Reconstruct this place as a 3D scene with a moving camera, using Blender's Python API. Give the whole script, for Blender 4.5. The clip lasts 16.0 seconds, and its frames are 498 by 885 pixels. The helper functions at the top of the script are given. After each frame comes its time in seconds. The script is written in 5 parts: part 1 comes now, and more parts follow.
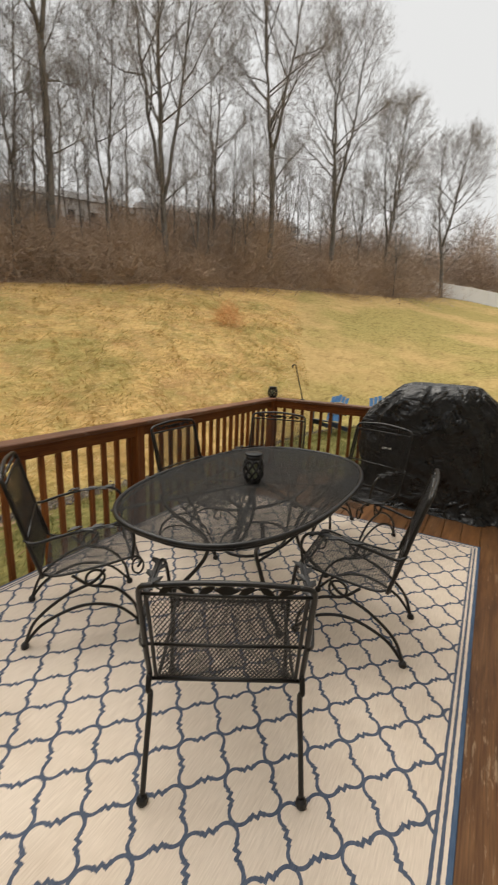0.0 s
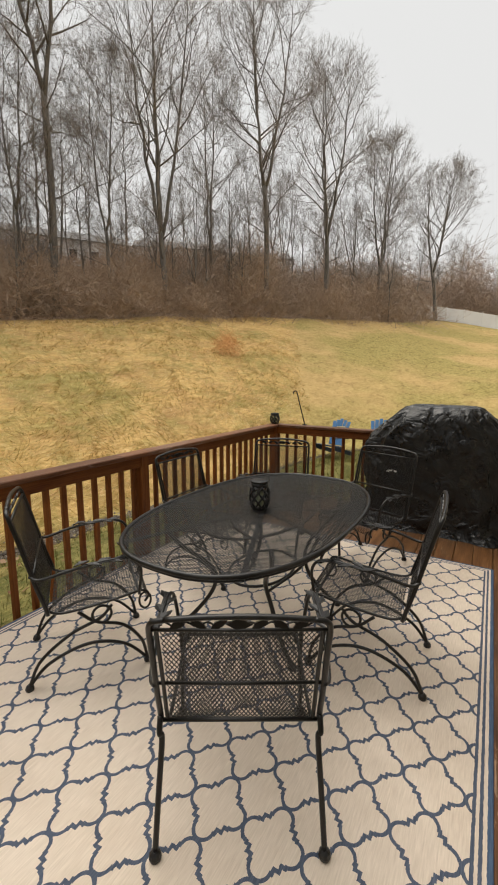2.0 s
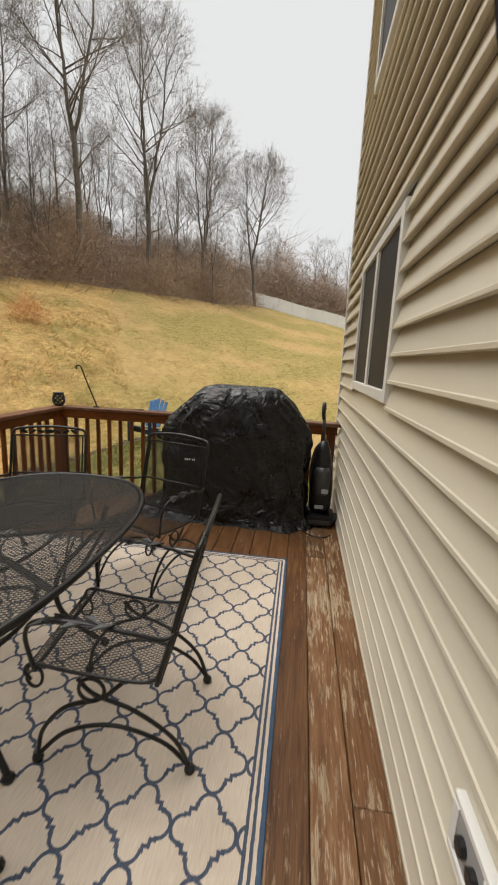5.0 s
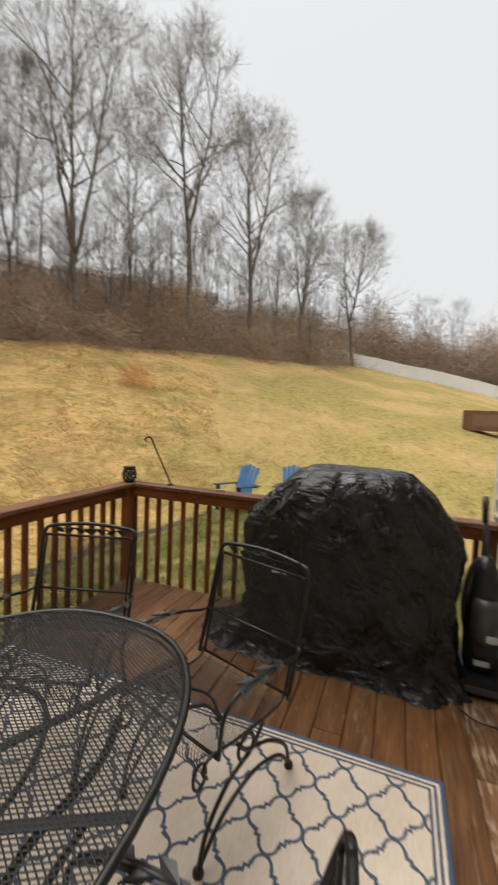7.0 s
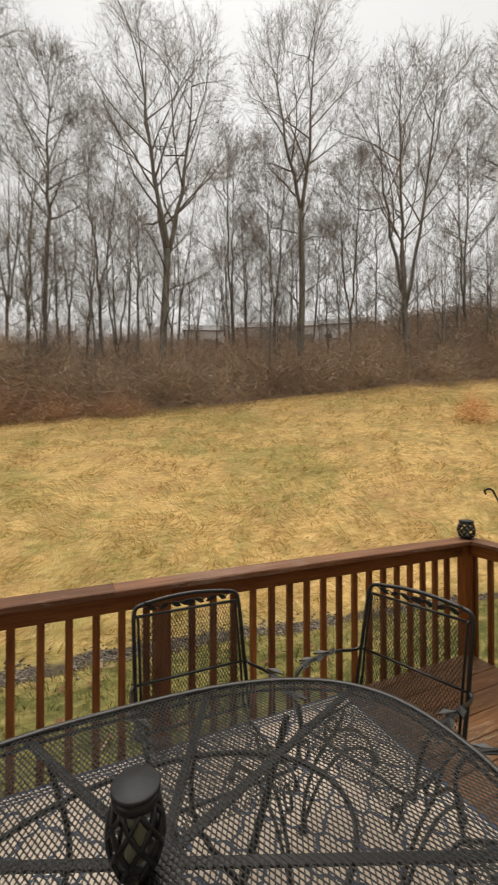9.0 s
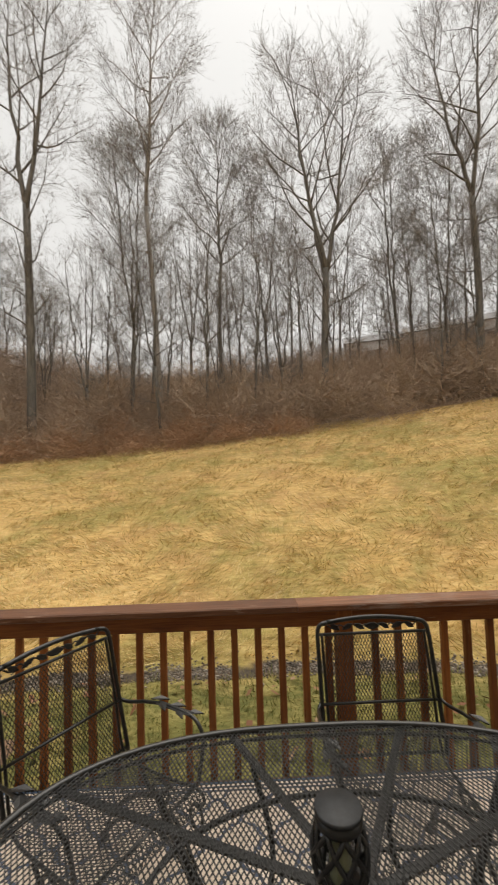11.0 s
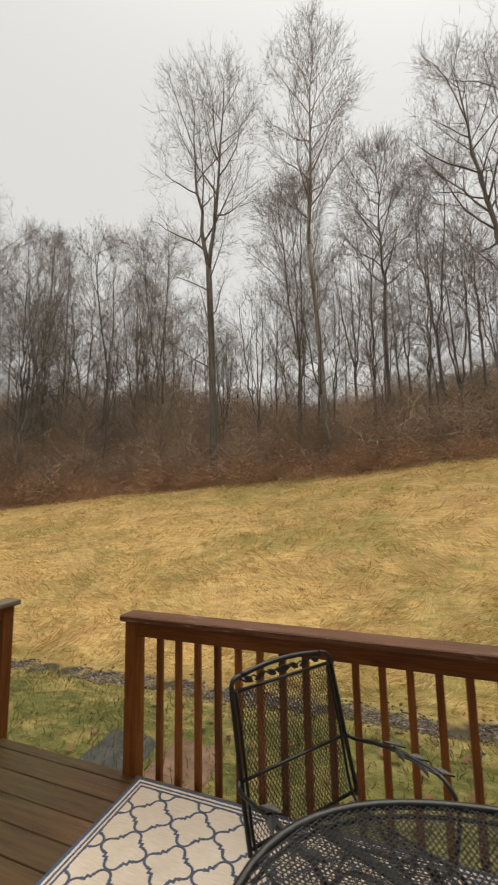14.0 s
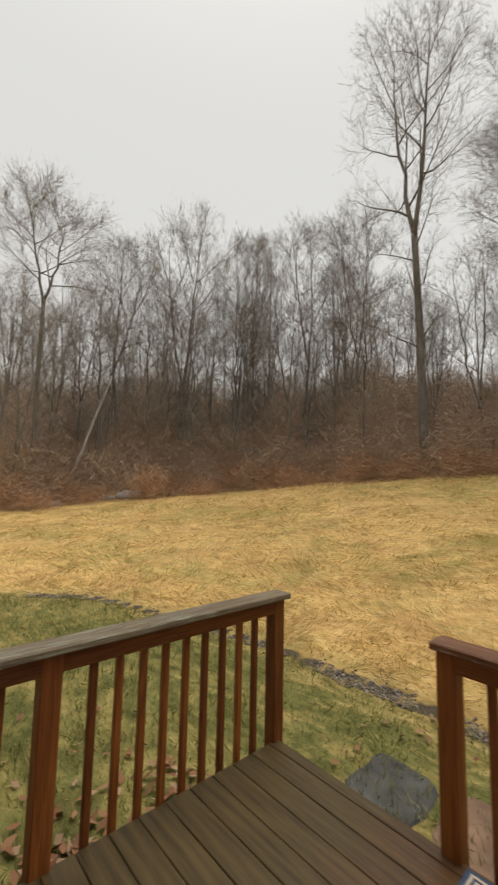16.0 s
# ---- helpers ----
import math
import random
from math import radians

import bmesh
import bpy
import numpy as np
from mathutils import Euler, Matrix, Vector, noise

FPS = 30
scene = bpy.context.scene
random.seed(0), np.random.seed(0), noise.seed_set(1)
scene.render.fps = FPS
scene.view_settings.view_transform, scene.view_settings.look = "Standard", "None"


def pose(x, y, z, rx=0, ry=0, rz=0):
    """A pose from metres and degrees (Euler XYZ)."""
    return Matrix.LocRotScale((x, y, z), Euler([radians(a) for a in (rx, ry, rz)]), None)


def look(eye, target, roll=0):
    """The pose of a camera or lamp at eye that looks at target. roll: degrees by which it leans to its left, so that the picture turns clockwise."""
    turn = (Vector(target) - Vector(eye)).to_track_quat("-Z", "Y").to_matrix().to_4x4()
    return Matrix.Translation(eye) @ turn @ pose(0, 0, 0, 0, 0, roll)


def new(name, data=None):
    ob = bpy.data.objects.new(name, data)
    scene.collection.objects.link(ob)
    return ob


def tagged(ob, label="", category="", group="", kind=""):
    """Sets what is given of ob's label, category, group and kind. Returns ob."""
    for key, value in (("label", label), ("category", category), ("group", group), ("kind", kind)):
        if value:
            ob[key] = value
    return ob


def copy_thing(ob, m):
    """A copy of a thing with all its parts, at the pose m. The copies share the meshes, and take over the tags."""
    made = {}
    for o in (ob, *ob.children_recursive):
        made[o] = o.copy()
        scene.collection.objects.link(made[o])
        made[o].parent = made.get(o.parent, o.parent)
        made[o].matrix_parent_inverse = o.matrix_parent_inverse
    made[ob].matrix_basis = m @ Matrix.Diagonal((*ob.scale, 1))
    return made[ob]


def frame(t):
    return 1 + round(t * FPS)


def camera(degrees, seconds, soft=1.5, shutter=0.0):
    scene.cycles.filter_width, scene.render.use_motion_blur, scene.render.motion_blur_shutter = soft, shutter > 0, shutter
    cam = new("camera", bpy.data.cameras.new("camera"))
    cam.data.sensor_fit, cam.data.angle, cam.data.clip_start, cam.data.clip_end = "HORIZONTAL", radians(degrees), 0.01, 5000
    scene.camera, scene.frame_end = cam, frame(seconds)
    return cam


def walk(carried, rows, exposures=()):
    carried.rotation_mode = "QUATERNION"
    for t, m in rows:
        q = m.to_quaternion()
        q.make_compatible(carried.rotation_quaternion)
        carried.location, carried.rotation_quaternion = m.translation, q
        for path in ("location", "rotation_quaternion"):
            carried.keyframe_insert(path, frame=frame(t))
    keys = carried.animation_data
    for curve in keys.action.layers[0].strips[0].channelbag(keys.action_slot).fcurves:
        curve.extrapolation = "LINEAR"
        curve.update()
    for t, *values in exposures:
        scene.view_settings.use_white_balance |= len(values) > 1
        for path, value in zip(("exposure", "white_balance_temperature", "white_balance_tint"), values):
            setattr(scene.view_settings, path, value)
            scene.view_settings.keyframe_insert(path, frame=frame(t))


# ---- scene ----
cam = camera(63.1, 16.0, soft=2.0, shutter=0.4)
PATH = [
    (0.0, 0.009, 0.004, 1.527, 77.22, -2.02, 30.82),
    (0.5, 0.034, 0.006, 1.545, 79.38, -1.04, 25.93),
    (1.0, 0.032, 0.010, 1.546, 80.54, -0.04, 27.52),
    (1.5, 0.002, -0.003, 1.546, 80.80, 0.05, 30.43),
    (2.0, -0.007, -0.001, 1.531, 80.97, -0.16, 30.77),
    (2.5, 0.016, 0.005, 1.563, 80.94, -0.62, 26.64),
    (3.0, 0.087, 0.045, 1.543, 80.42, -0.24, 21.17),
    (3.5, 0.107, 0.094, 1.528, 79.36, -0.46, 16.43),
    (4.0, 0.132, 0.268, 1.504, 78.15, -1.00, 11.85),
    (4.2, 0.143, 0.371, 1.500, 77.83, -1.38, 10.05),
    (6.3, 0.008, 1.367, 1.551, 82.58, -3.31, 6.62),
    (6.5, -0.038, 1.506, 1.565, 83.38, -3.27, 9.73),
    (7.0, -0.147, 1.749, 1.583, 86.25, -2.44, 20.75),
    (7.5, -0.135, 1.943, 1.604, 87.70, -2.25, 35.99),
    (8.0, -0.131, 1.998, 1.632, 88.43, -1.49, 48.97),
    (8.5, -0.178, 1.972, 1.660, 89.55, -0.27, 58.97),
    (9.0, -0.249, 1.945, 1.658, 90.67, 0.10, 65.59),
    (9.2, -0.245, 1.938, 1.659, 91.04, 0.19, 67.99),
    (11.3, -0.233, 1.871, 1.684, 93.92, 1.30, 91.76),
    (11.5, -0.224, 1.851, 1.687, 94.48, 0.78, 93.80),
    (12.0, -0.213, 1.804, 1.680, 95.73, 0.46, 99.45),
    (12.5, -0.290, 1.710, 1.640, 97.03, 0.42, 103.28),
    (13.0, -0.292, 1.656, 1.632, 97.48, 0.41, 105.95),
    (13.5, -0.278, 1.674, 1.634, 97.70, 0.82, 108.25),
    (14.0, -0.286, 1.633, 1.632, 97.64, 1.07, 111.47),
    (14.5, -0.321, 1.488, 1.619, 97.43, 1.35, 116.35),
    (15.0, -0.370, 1.286, 1.601, 97.69, 1.02, 124.12),
    (15.5, -0.407, 1.066, 1.617, 97.18, -0.15, 131.52),
    (16.0, -0.466, 0.829, 1.629, 96.12, -1.19, 138.29),
]
walk(cam, [(t, pose(*row)) for t, *row in PATH], exposures=((0.0, 0.35, 6500, 10), (4.2, 0.35, 6500, 10), (6.5, 0.37, 6250, 10), (8.0, 0.42, 6650, 10), (9.0, 0.42, 6600, 10), (11.5, 0.36, 6700, 10), (12.5, 0.22, 6750, 10), (14.0, 0.21, 6650, 9), (16.0, 0.21, 6650, 9)))

# ---- sky and light: thin overcast ----
world = bpy.data.worlds.new("overcast_sky")
scene.world = world
world.use_nodes = True
wn, wl = world.node_tree.nodes, world.node_tree.links
sky = wn.new("ShaderNodeTexSky")
sky.sky_type = "NISHITA"
sky.sun_disc = False
sky.sun_elevation, sky.sun_rotation = radians(60), radians(-73)
sky.dust_density, sky.air_density = 6.0, 1.0
grey = wn.new("ShaderNodeHueSaturation")
grey.inputs["Saturation"].default_value = 0.06
up = wn.new("ShaderNodeSeparateXYZ")
wl.new(wn.new("ShaderNodeTexCoord").outputs["Generated"], up.inputs[0])
level = wn.new("ShaderNodeMath")
level.operation, level.use_clamp = "MAXIMUM", True
wl.new(up.outputs[2], level.inputs[0])
level.inputs[1].default_value = 0.0
lift = wn.new("ShaderNodeMath")
lift.operation = "POWER"
wl.new(level.outputs[0], lift.inputs[0])
lift.inputs[1].default_value = 14.0
cloud = wn.new("ShaderNodeMix")
cloud.data_type = "RGBA"
cloud.inputs[6].default_value = (6.35, 6.36, 6.28, 1)
cloud.inputs[7].default_value = (22.0, 21.8, 21.3, 1)
wl.new(lift.outputs[0], cloud.inputs[0])
veil = wn.new("ShaderNodeMix")
veil.data_type = "RGBA"
veil.inputs[0].default_value = 0.97
wl.new(sky.outputs[0], grey.inputs["Color"])
wl.new(grey.outputs[0], veil.inputs[6])
wl.new(cloud.outputs[2], veil.inputs[7])
wl.new(veil.outputs[2], wn["Background"].inputs[0])
wn["Background"].inputs[1].default_value = 0.1
sun = new("sun", bpy.data.lights.new("sun", "SUN"))
sun.data.energy, sun.data.angle, sun.data.color = 2.1, radians(60), (1.0, 0.93, 0.82)
sun.matrix_world = look((-20, 8, 36), (0, 2, 0))


# ---- materials ----
class Nodes:
    """Short names for building one node material."""

    def __init__(self, name, rough=0.6, metal=0.0, spec=0.5):
        self.m = bpy.data.materials.new(name)
        self.m.use_nodes = True
        self.t = self.m.node_tree
        self.b = self.t.nodes["Principled BSDF"]
        self.b.inputs["Roughness"].default_value = rough
        self.b.inputs["Metallic"].default_value = metal
        self.b.inputs["Specular IOR Level"].default_value = spec
        self.co = self.t.nodes.new("ShaderNodeTexCoord").outputs["Object"]

    def put(self, value, sock):
        if hasattr(value, "is_output"):
            self.t.links.new(value, sock)
        else:
            sock.default_value = value

    def math(self, op, a, b=0.0):
        n = self.t.nodes.new("ShaderNodeMath")
        n.operation = op
        self.put(a, n.inputs[0])
        self.put(b, n.inputs[1])
        return n.outputs[0]

    def world_co(self):
        return self.t.nodes.new("ShaderNodeNewGeometry").outputs["Position"]

    def scaled(self, v, sx, sy, sz):
        n = self.t.nodes.new("ShaderNodeMapping")
        self.put(v, n.inputs[0])
        n.inputs["Scale"].default_value = (sx, sy, sz)
        return n.outputs[0]

    def noise(self, v, scale, detail=4.0, rough=0.55, distort=0.0):
        n = self.t.nodes.new("ShaderNodeTexNoise")
        self.put(v, n.inputs["Vector"])
        n.inputs["Scale"].default_value = scale
        n.inputs["Detail"].default_value = detail
        n.inputs["Roughness"].default_value = rough
        n.inputs["Distortion"].default_value = distort
        return n.outputs[0]

    def ramp(self, fac, *stops):
        n = self.t.nodes.new("ShaderNodeValToRGB")
        self.put(fac, n.inputs[0])
        e = n.color_ramp.elements
        while len(e) < len(stops):
            e.new(0.5)
        for k, (at, col) in zip(e, stops):
            k.position = at
            k.color = (*col, 1) if len(col) == 3 else col
        return n.outputs[0]

    def mix(self, fac, a, b, how="MIX"):
        n = self.t.nodes.new("ShaderNodeMix")
        n.data_type = "RGBA"
        n.blend_type = how
        self.put(fac, n.inputs[0])
        self.put(a if hasattr(a, "is_output") else (*a, 1), n.inputs[6])
        self.put(b if hasattr(b, "is_output") else (*b, 1), n.inputs[7])
        return n.outputs[2]

    def colour(self, c):
        self.put(c if hasattr(c, "is_output") else (*c, 1), self.b.inputs["Base Color"])
        return self

    def rough(self, r):
        self.put(r, self.b.inputs["Roughness"])
        return self

    def bump(self, h, strength=0.3, dist=0.004):
        n = self.t.nodes.new("ShaderNodeBump")
        n.inputs["Strength"].default_value = strength
        n.inputs["Distance"].default_value = dist
        self.put(h, n.inputs["Height"])
        self.put(n.outputs[0], self.b.inputs["Normal"])
        return self

    def random(self):
        return self.t.nodes.new("ShaderNodeObjectInfo").outputs["Random"]

    def island(self):
        return self.t.nodes.new("ShaderNodeNewGeometry").outputs["Random Per Island"]

    def axis(self, v, i):
        n = self.t.nodes.new("ShaderNodeSeparateXYZ")
        self.put(v, n.inputs[0])
        return n.outputs[i]


def wood(name, dark, mid, light, axis, worn=0.0, worn_col=(0.34, 0.25, 0.16), rough=0.45):
    """Stained boards with grain along one axis; worn is how much of the stain has peeled."""
    n = Nodes(name, rough, 0, 0.28)
    v = n.world_co()
    sc = {"x": (2.2, 26, 26), "y": (26, 2.2, 26), "z": (26, 26, 2.2)}[axis]
    off = n.t.nodes.new("ShaderNodeVectorMath")
    off.operation = "ADD"
    n.put(v, off.inputs[0])
    shift = n.t.nodes.new("ShaderNodeCombineXYZ")
    for i in range(3):
        n.put(n.math("MULTIPLY", n.random(), 17.0 + 5 * i), shift.inputs[i])
    n.put(shift.outputs[0], off.inputs[1])
    g = n.noise(n.scaled(off.outputs[0], *sc), 1.0, 6, 0.6, 0.6)
    big = n.noise(v, 1.6, 3)
    c = n.ramp(g, (0.25, dark), (0.5, mid), (0.78, light))
    c = n.mix(n.math("MULTIPLY", big, 0.55), c, dark)
    sf = {"x": (5, 150, 150), "y": (150, 5, 150), "z": (150, 150, 5)}[axis]
    fine = n.noise(n.scaled(off.outputs[0], *sf), 1.0, 3, 0.6)
    c = n.mix(1.0, c, n.ramp(fine, (0.3, (0.6, 0.57, 0.52)), (0.6, (1, 1, 1))), "MULTIPLY")
    tone = n.math("ADD", 0.72, n.math("MULTIPLY", n.random(), 0.55))
    comb = n.t.nodes.new("ShaderNodeCombineColor")
    for i in range(3):
        n.put(tone, comb.inputs[i])
    c = n.mix(1.0, c, comb.outputs[0], "MULTIPLY")
    if worn > 0:
        sw = {"x": (7, 62, 62), "y": (62, 7, 62), "z": (62, 62, 7)}[axis]
        w = n.math("ADD", n.math("MULTIPLY", n.noise(n.scaled(off.outputs[0], *sw), 1.0, 7, 0.7, 0.4), 0.7), n.math("MULTIPLY", n.noise(v, 0.9, 2), 0.4))
        edge = 0.70 - 0.22 * worn
        mask = n.ramp(w, (edge, (0, 0, 0)), (edge + 0.05, (1, 1, 1)))
        c = n.mix(mask, c, n.mix(n.ramp(fine, (0.35, (1, 1, 1)), (0.6, (0, 0, 0))), worn_col, tuple(k * 0.55 for k in worn_col)))
        n.rough(n.ramp(mask, (0, (rough,) * 3), (1, (0.75,) * 3)))
    n.colour(c).bump(g, 0.35, 0.003)
    return n


deck_mat = wood("stained_deck", (0.07, 0.03, 0.011), (0.175, 0.08, 0.03), (0.29, 0.15, 0.062), "y", 0.35, (0.3, 0.2, 0.12), rough=0.42)
v = deck_mat.world_co()
fade = deck_mat.ramp(deck_mat.math("ADD", deck_mat.math("MULTIPLY", deck_mat.axis(v, 1), -0.42), deck_mat.math("MULTIPLY", deck_mat.noise(v, 1.3, 3), 0.5)), (0.12, (0, 0, 0)), (0.45, (0.95, 0.95, 0.95)))
old = deck_mat.b.inputs["Base Color"].links[0].from_socket
grain = deck_mat.noise(deck_mat.scaled(v, 30, 2.0, 30), 1.0, 5)
deck_mat.colour(deck_mat.mix(fade, old, deck_mat.ramp(grain, (0.3, (0.031, 0.021, 0.008)), (0.7, (0.094, 0.067, 0.025)))))
deck_mat = deck_mat.m
deck_worn = wood("peeling_deck", (0.1, 0.045, 0.018), (0.2, 0.1, 0.045), (0.3, 0.17, 0.085), "y", 0.66, (0.43, 0.32, 0.205), 0.45).m
rail_mats = {a: wood("rail_stain_" + a, (0.115, 0.031, 0.006), (0.245, 0.08, 0.016), (0.34, 0.13, 0.032), a, 0.15, (0.24, 0.13, 0.07), 0.62).m for a in "xyz"}
cap_mats = {a: wood("cap_stain_" + a, (0.1, 0.038, 0.018), (0.2, 0.088, 0.045), (0.31, 0.16, 0.092), a, 0.5, (0.3, 0.2, 0.15), 0.45).m for a in "xy"}

cap_grey = wood("cap_lichen", (0.1, 0.075, 0.05), (0.19, 0.15, 0.1), (0.28, 0.24, 0.17), "x", 0.55, (0.25, 0.24, 0.18), 0.6).m


def plain(name, col, rough=0.5, metal=0.0, vary=0.12, scale=9.0, bump=0.0, spec=0.5):
    n = Nodes(name, rough, metal, spec)
    f = n.noise(n.co, scale, 5)
    lo = tuple(c * (1 - vary) for c in col)
    hi = tuple(min(1, c * (1 + vary)) for c in col)
    n.colour(n.ramp(f, (0.3, lo), (0.7, hi)))
    if bump:
        n.bump(n.noise(n.co, scale * 6, 4), bump, 0.003)
    return n.m


iron = plain("black_wrought_iron", (0.008, 0.0075, 0.007), 0.36, 0.0, 0.4, 30, 0.15)
iron_mesh = plain("black_expanded_mesh", (0.01, 0.01, 0.01), 0.32, 0.0, 0.3, 20)
black_plastic = plain("black_plastic", (0.012, 0.012, 0.013), 0.35, 0, 0.3, 14)
dark_grey = plain("dark_grey_plastic", (0.05, 0.05, 0.052), 0.4, 0, 0.2, 14)
chrome_grey = plain("pale_grey_plastic", (0.45, 0.45, 0.46), 0.35, 0, 0.1, 14)
white_trim = plain("white_vinyl_trim", (0.74, 0.74, 0.72), 0.4, 0, 0.05, 4)
lid_grey = plain("grey_solar_lid", (0.022, 0.023, 0.025), 0.5, 0, 0.4, 30, 0.1, 0.25)
candle_mat = plain("pale_green_candle", (0.33, 0.36, 0.25), 0.5, 0, 0.1, 10)
blue_plastic = plain("blue_plastic", (0.07, 0.21, 0.46), 0.45, 0, 0.15, 3)
# the chairs' blue darkened: shade on seats, arms and legs is in this colour
shadow_blue = plain("shaded_blue_plastic", (0.012, 0.03, 0.07), 0.45, 0, 0.15, 3)
fence_mat = plain("white_vinyl_fence", (0.86, 0.87, 0.88), 0.5, 0, 0.05, 0.6)
crate_mat = plain("brown_painted_crate", (0.2, 0.095, 0.055), 0.6, 0, 0.25, 3)
stone_mat = plain("slate_flagstone", (0.07, 0.07, 0.064), 0.8, 0, 0.45, 6, 0.5, 0.15)
red_stone = plain("reddish_flagstone", (0.19, 0.12, 0.08), 0.8, 0, 0.4, 5, 0.4, 0.15)
rock_mat = plain("grey_rock", (0.3, 0.3, 0.3), 0.8, 0, 0.3, 2, 0.5)
roof_mat = plain("grey_shingles", (0.17, 0.165, 0.165), 0.8, 0, 0.3, 3, 0.4)
soffit_mat = plain("grey_soffit", (0.4, 0.42, 0.46), 0.5, 0, 0.05, 3)
house_wall = plain("pale_house_siding", (0.68, 0.67, 0.65), 0.7, 0, 0.08, 0.5)
dark_room = plain("dim_room_paint", (0.22, 0.2, 0.18), 0.8, 0, 0.1, 2)
dark_blind = plain("dark_grey_blind", (0.09, 0.095, 0.105), 0.5, 0, 0.1, 6)

n = Nodes("vinyl_siding", 0.42)
f = n.noise(n.scaled(n.world_co(), 3, 0.6, 14), 1.0, 5)
tone = n.math("ADD", n.math("MULTIPLY", n.random(), 0.35), n.math("MULTIPLY", f, 0.65))
siding_mat = n.colour(n.ramp(tone, (0.2, (0.54, 0.495, 0.4)), (0.8, (0.65, 0.6, 0.49)))).bump(n.noise(n.scaled(n.world_co(), 60, 3, 60), 1.0, 3), 0.12, 0.002).m

n = Nodes("window_glass", 0.03)
n.b.inputs["Transmission Weight"].default_value = 1.0
n.b.inputs["IOR"].default_value = 1.45
n.colour((0.8, 0.85, 0.86))
glass = n.m
n = Nodes("seeded_lamp_glass", 0.12)
n.b.inputs["Transmission Weight"].default_value = 0.9
n.colour((0.92, 0.92, 0.88)).bump(n.noise(n.co, 40, 3), 0.3, 0.003)
lamp_glass = n.m
n = Nodes("insect_screen", 0.55, 0.0, 0.3)
n.colour(n.ramp(n.noise(n.world_co(), 1.2, 3), (0.3, (0.016, 0.017, 0.018)), (0.7, (0.03, 0.031, 0.033))))
screen_mat = n.m

# rug: quatrefoil lattice with notched outlines inside a striped border
RX0, RX1, RY0, RY1 = -2.49, 0.122, 0.035, 3.655
n = Nodes("trellis_rug", 0.9, 0, 0.2)
v = n.world_co()
wob = n.math("MULTIPLY", n.math("SUBTRACT", n.noise(v, 60, 2), 0.5), 0.006)
x, y = n.math("ADD", n.axis(v, 0), wob), n.math("ADD", n.axis(v, 1), wob)


def cell(c, mid, size):
    k = n.math("ADD", n.math("DIVIDE", n.math("SUBTRACT", c, mid), size), 100.5)
    return n.math("ABSOLUTE", n.math("SUBTRACT", n.math("FRACT", k), 0.5))


u, w = cell(x, -0.0757, 0.2187), cell(y, 1.4905, 0.2425)


def circle(a, b, off, r):
    c = n.math("SUBTRACT", b, off)
    return n.math("SUBTRACT", n.math("SQRT", n.math("ADD", n.math("MULTIPLY", a, a), n.math("MULTIPLY", c, c))), r)


def corner(a, b, p, q):
    return n.math("MAXIMUM", n.math("SUBTRACT", a, p), n.math("SUBTRACT", b, q))


d = n.math("MINIMUM", circle(u, w, 0.322, 0.168), circle(w, u, 0.322, 0.168))
d = n.math("MINIMUM", d, corner(u, w, 0.267, 0.267))
d = n.math("MINIMUM", d, n.math("MINIMUM", corner(u, w, 0.33, 0.187), corner(u, w, 0.187, 0.33)))
line = n.math("LESS_THAN", n.math("ABSOLUTE", d), 0.027)
e = n.math("MINIMUM", n.math("MINIMUM", n.math("SUBTRACT", x, RX0), n.math("SUBTRACT", RX1, x)), n.math("MINIMUM", n.math("SUBTRACT", y, RY0), n.math("SUBTRACT", RY1, y)))
nm = n.math("MULTIPLY", e, 10.0)
band = n.ramp(nm, (0.0, (1, 1, 1)), (0.19, (0, 0, 0)), (0.32, (0.5, 0.5, 0.5)), (0.44, (0, 0, 0)), (0.55, (0.5, 0.5, 0.5)), (0.67, (0, 0, 0)))
for node in n.t.nodes:
    if node.type == "VALTORGB":
        node.color_ramp.interpolation = "CONSTANT"
field = n.math("GREATER_THAN", e, 0.067)
thread = n.noise(n.scaled(v, 220, 14, 1), 1.0, 3)
cream = n.ramp(n.math("ADD", n.math("MULTIPLY", thread, 0.6), n.math("MULTIPLY", n.noise(v, 2.5, 4), 0.4)), (0.3, (0.52, 0.435, 0.35)), (0.7, (0.71, 0.615, 0.51)))
blue = n.ramp(thread, (0.3, (0.05, 0.065, 0.1)), (0.7, (0.1, 0.12, 0.165)))
edge_blue = n.ramp(thread, (0.3, (0.045, 0.075, 0.13)), (0.7, (0.08, 0.125, 0.2)))
c = n.mix(n.math("MULTIPLY", line, field), cream, blue)
c = n.mix(n.math("GREATER_THAN", band, 0.3), c, blue)
c = n.mix(n.math("GREATER_THAN", band, 0.8), c, edge_blue)
stain = n.ramp(n.noise(v, 1.1, 5, 0.65), (0.5, (1, 1, 1)), (0.75, (0.86, 0.83, 0.79)))
rug_mat = n.colour(n.mix(1.0, c, stain, "MULTIPLY")).bump(thread, 0.5, 0.002).m

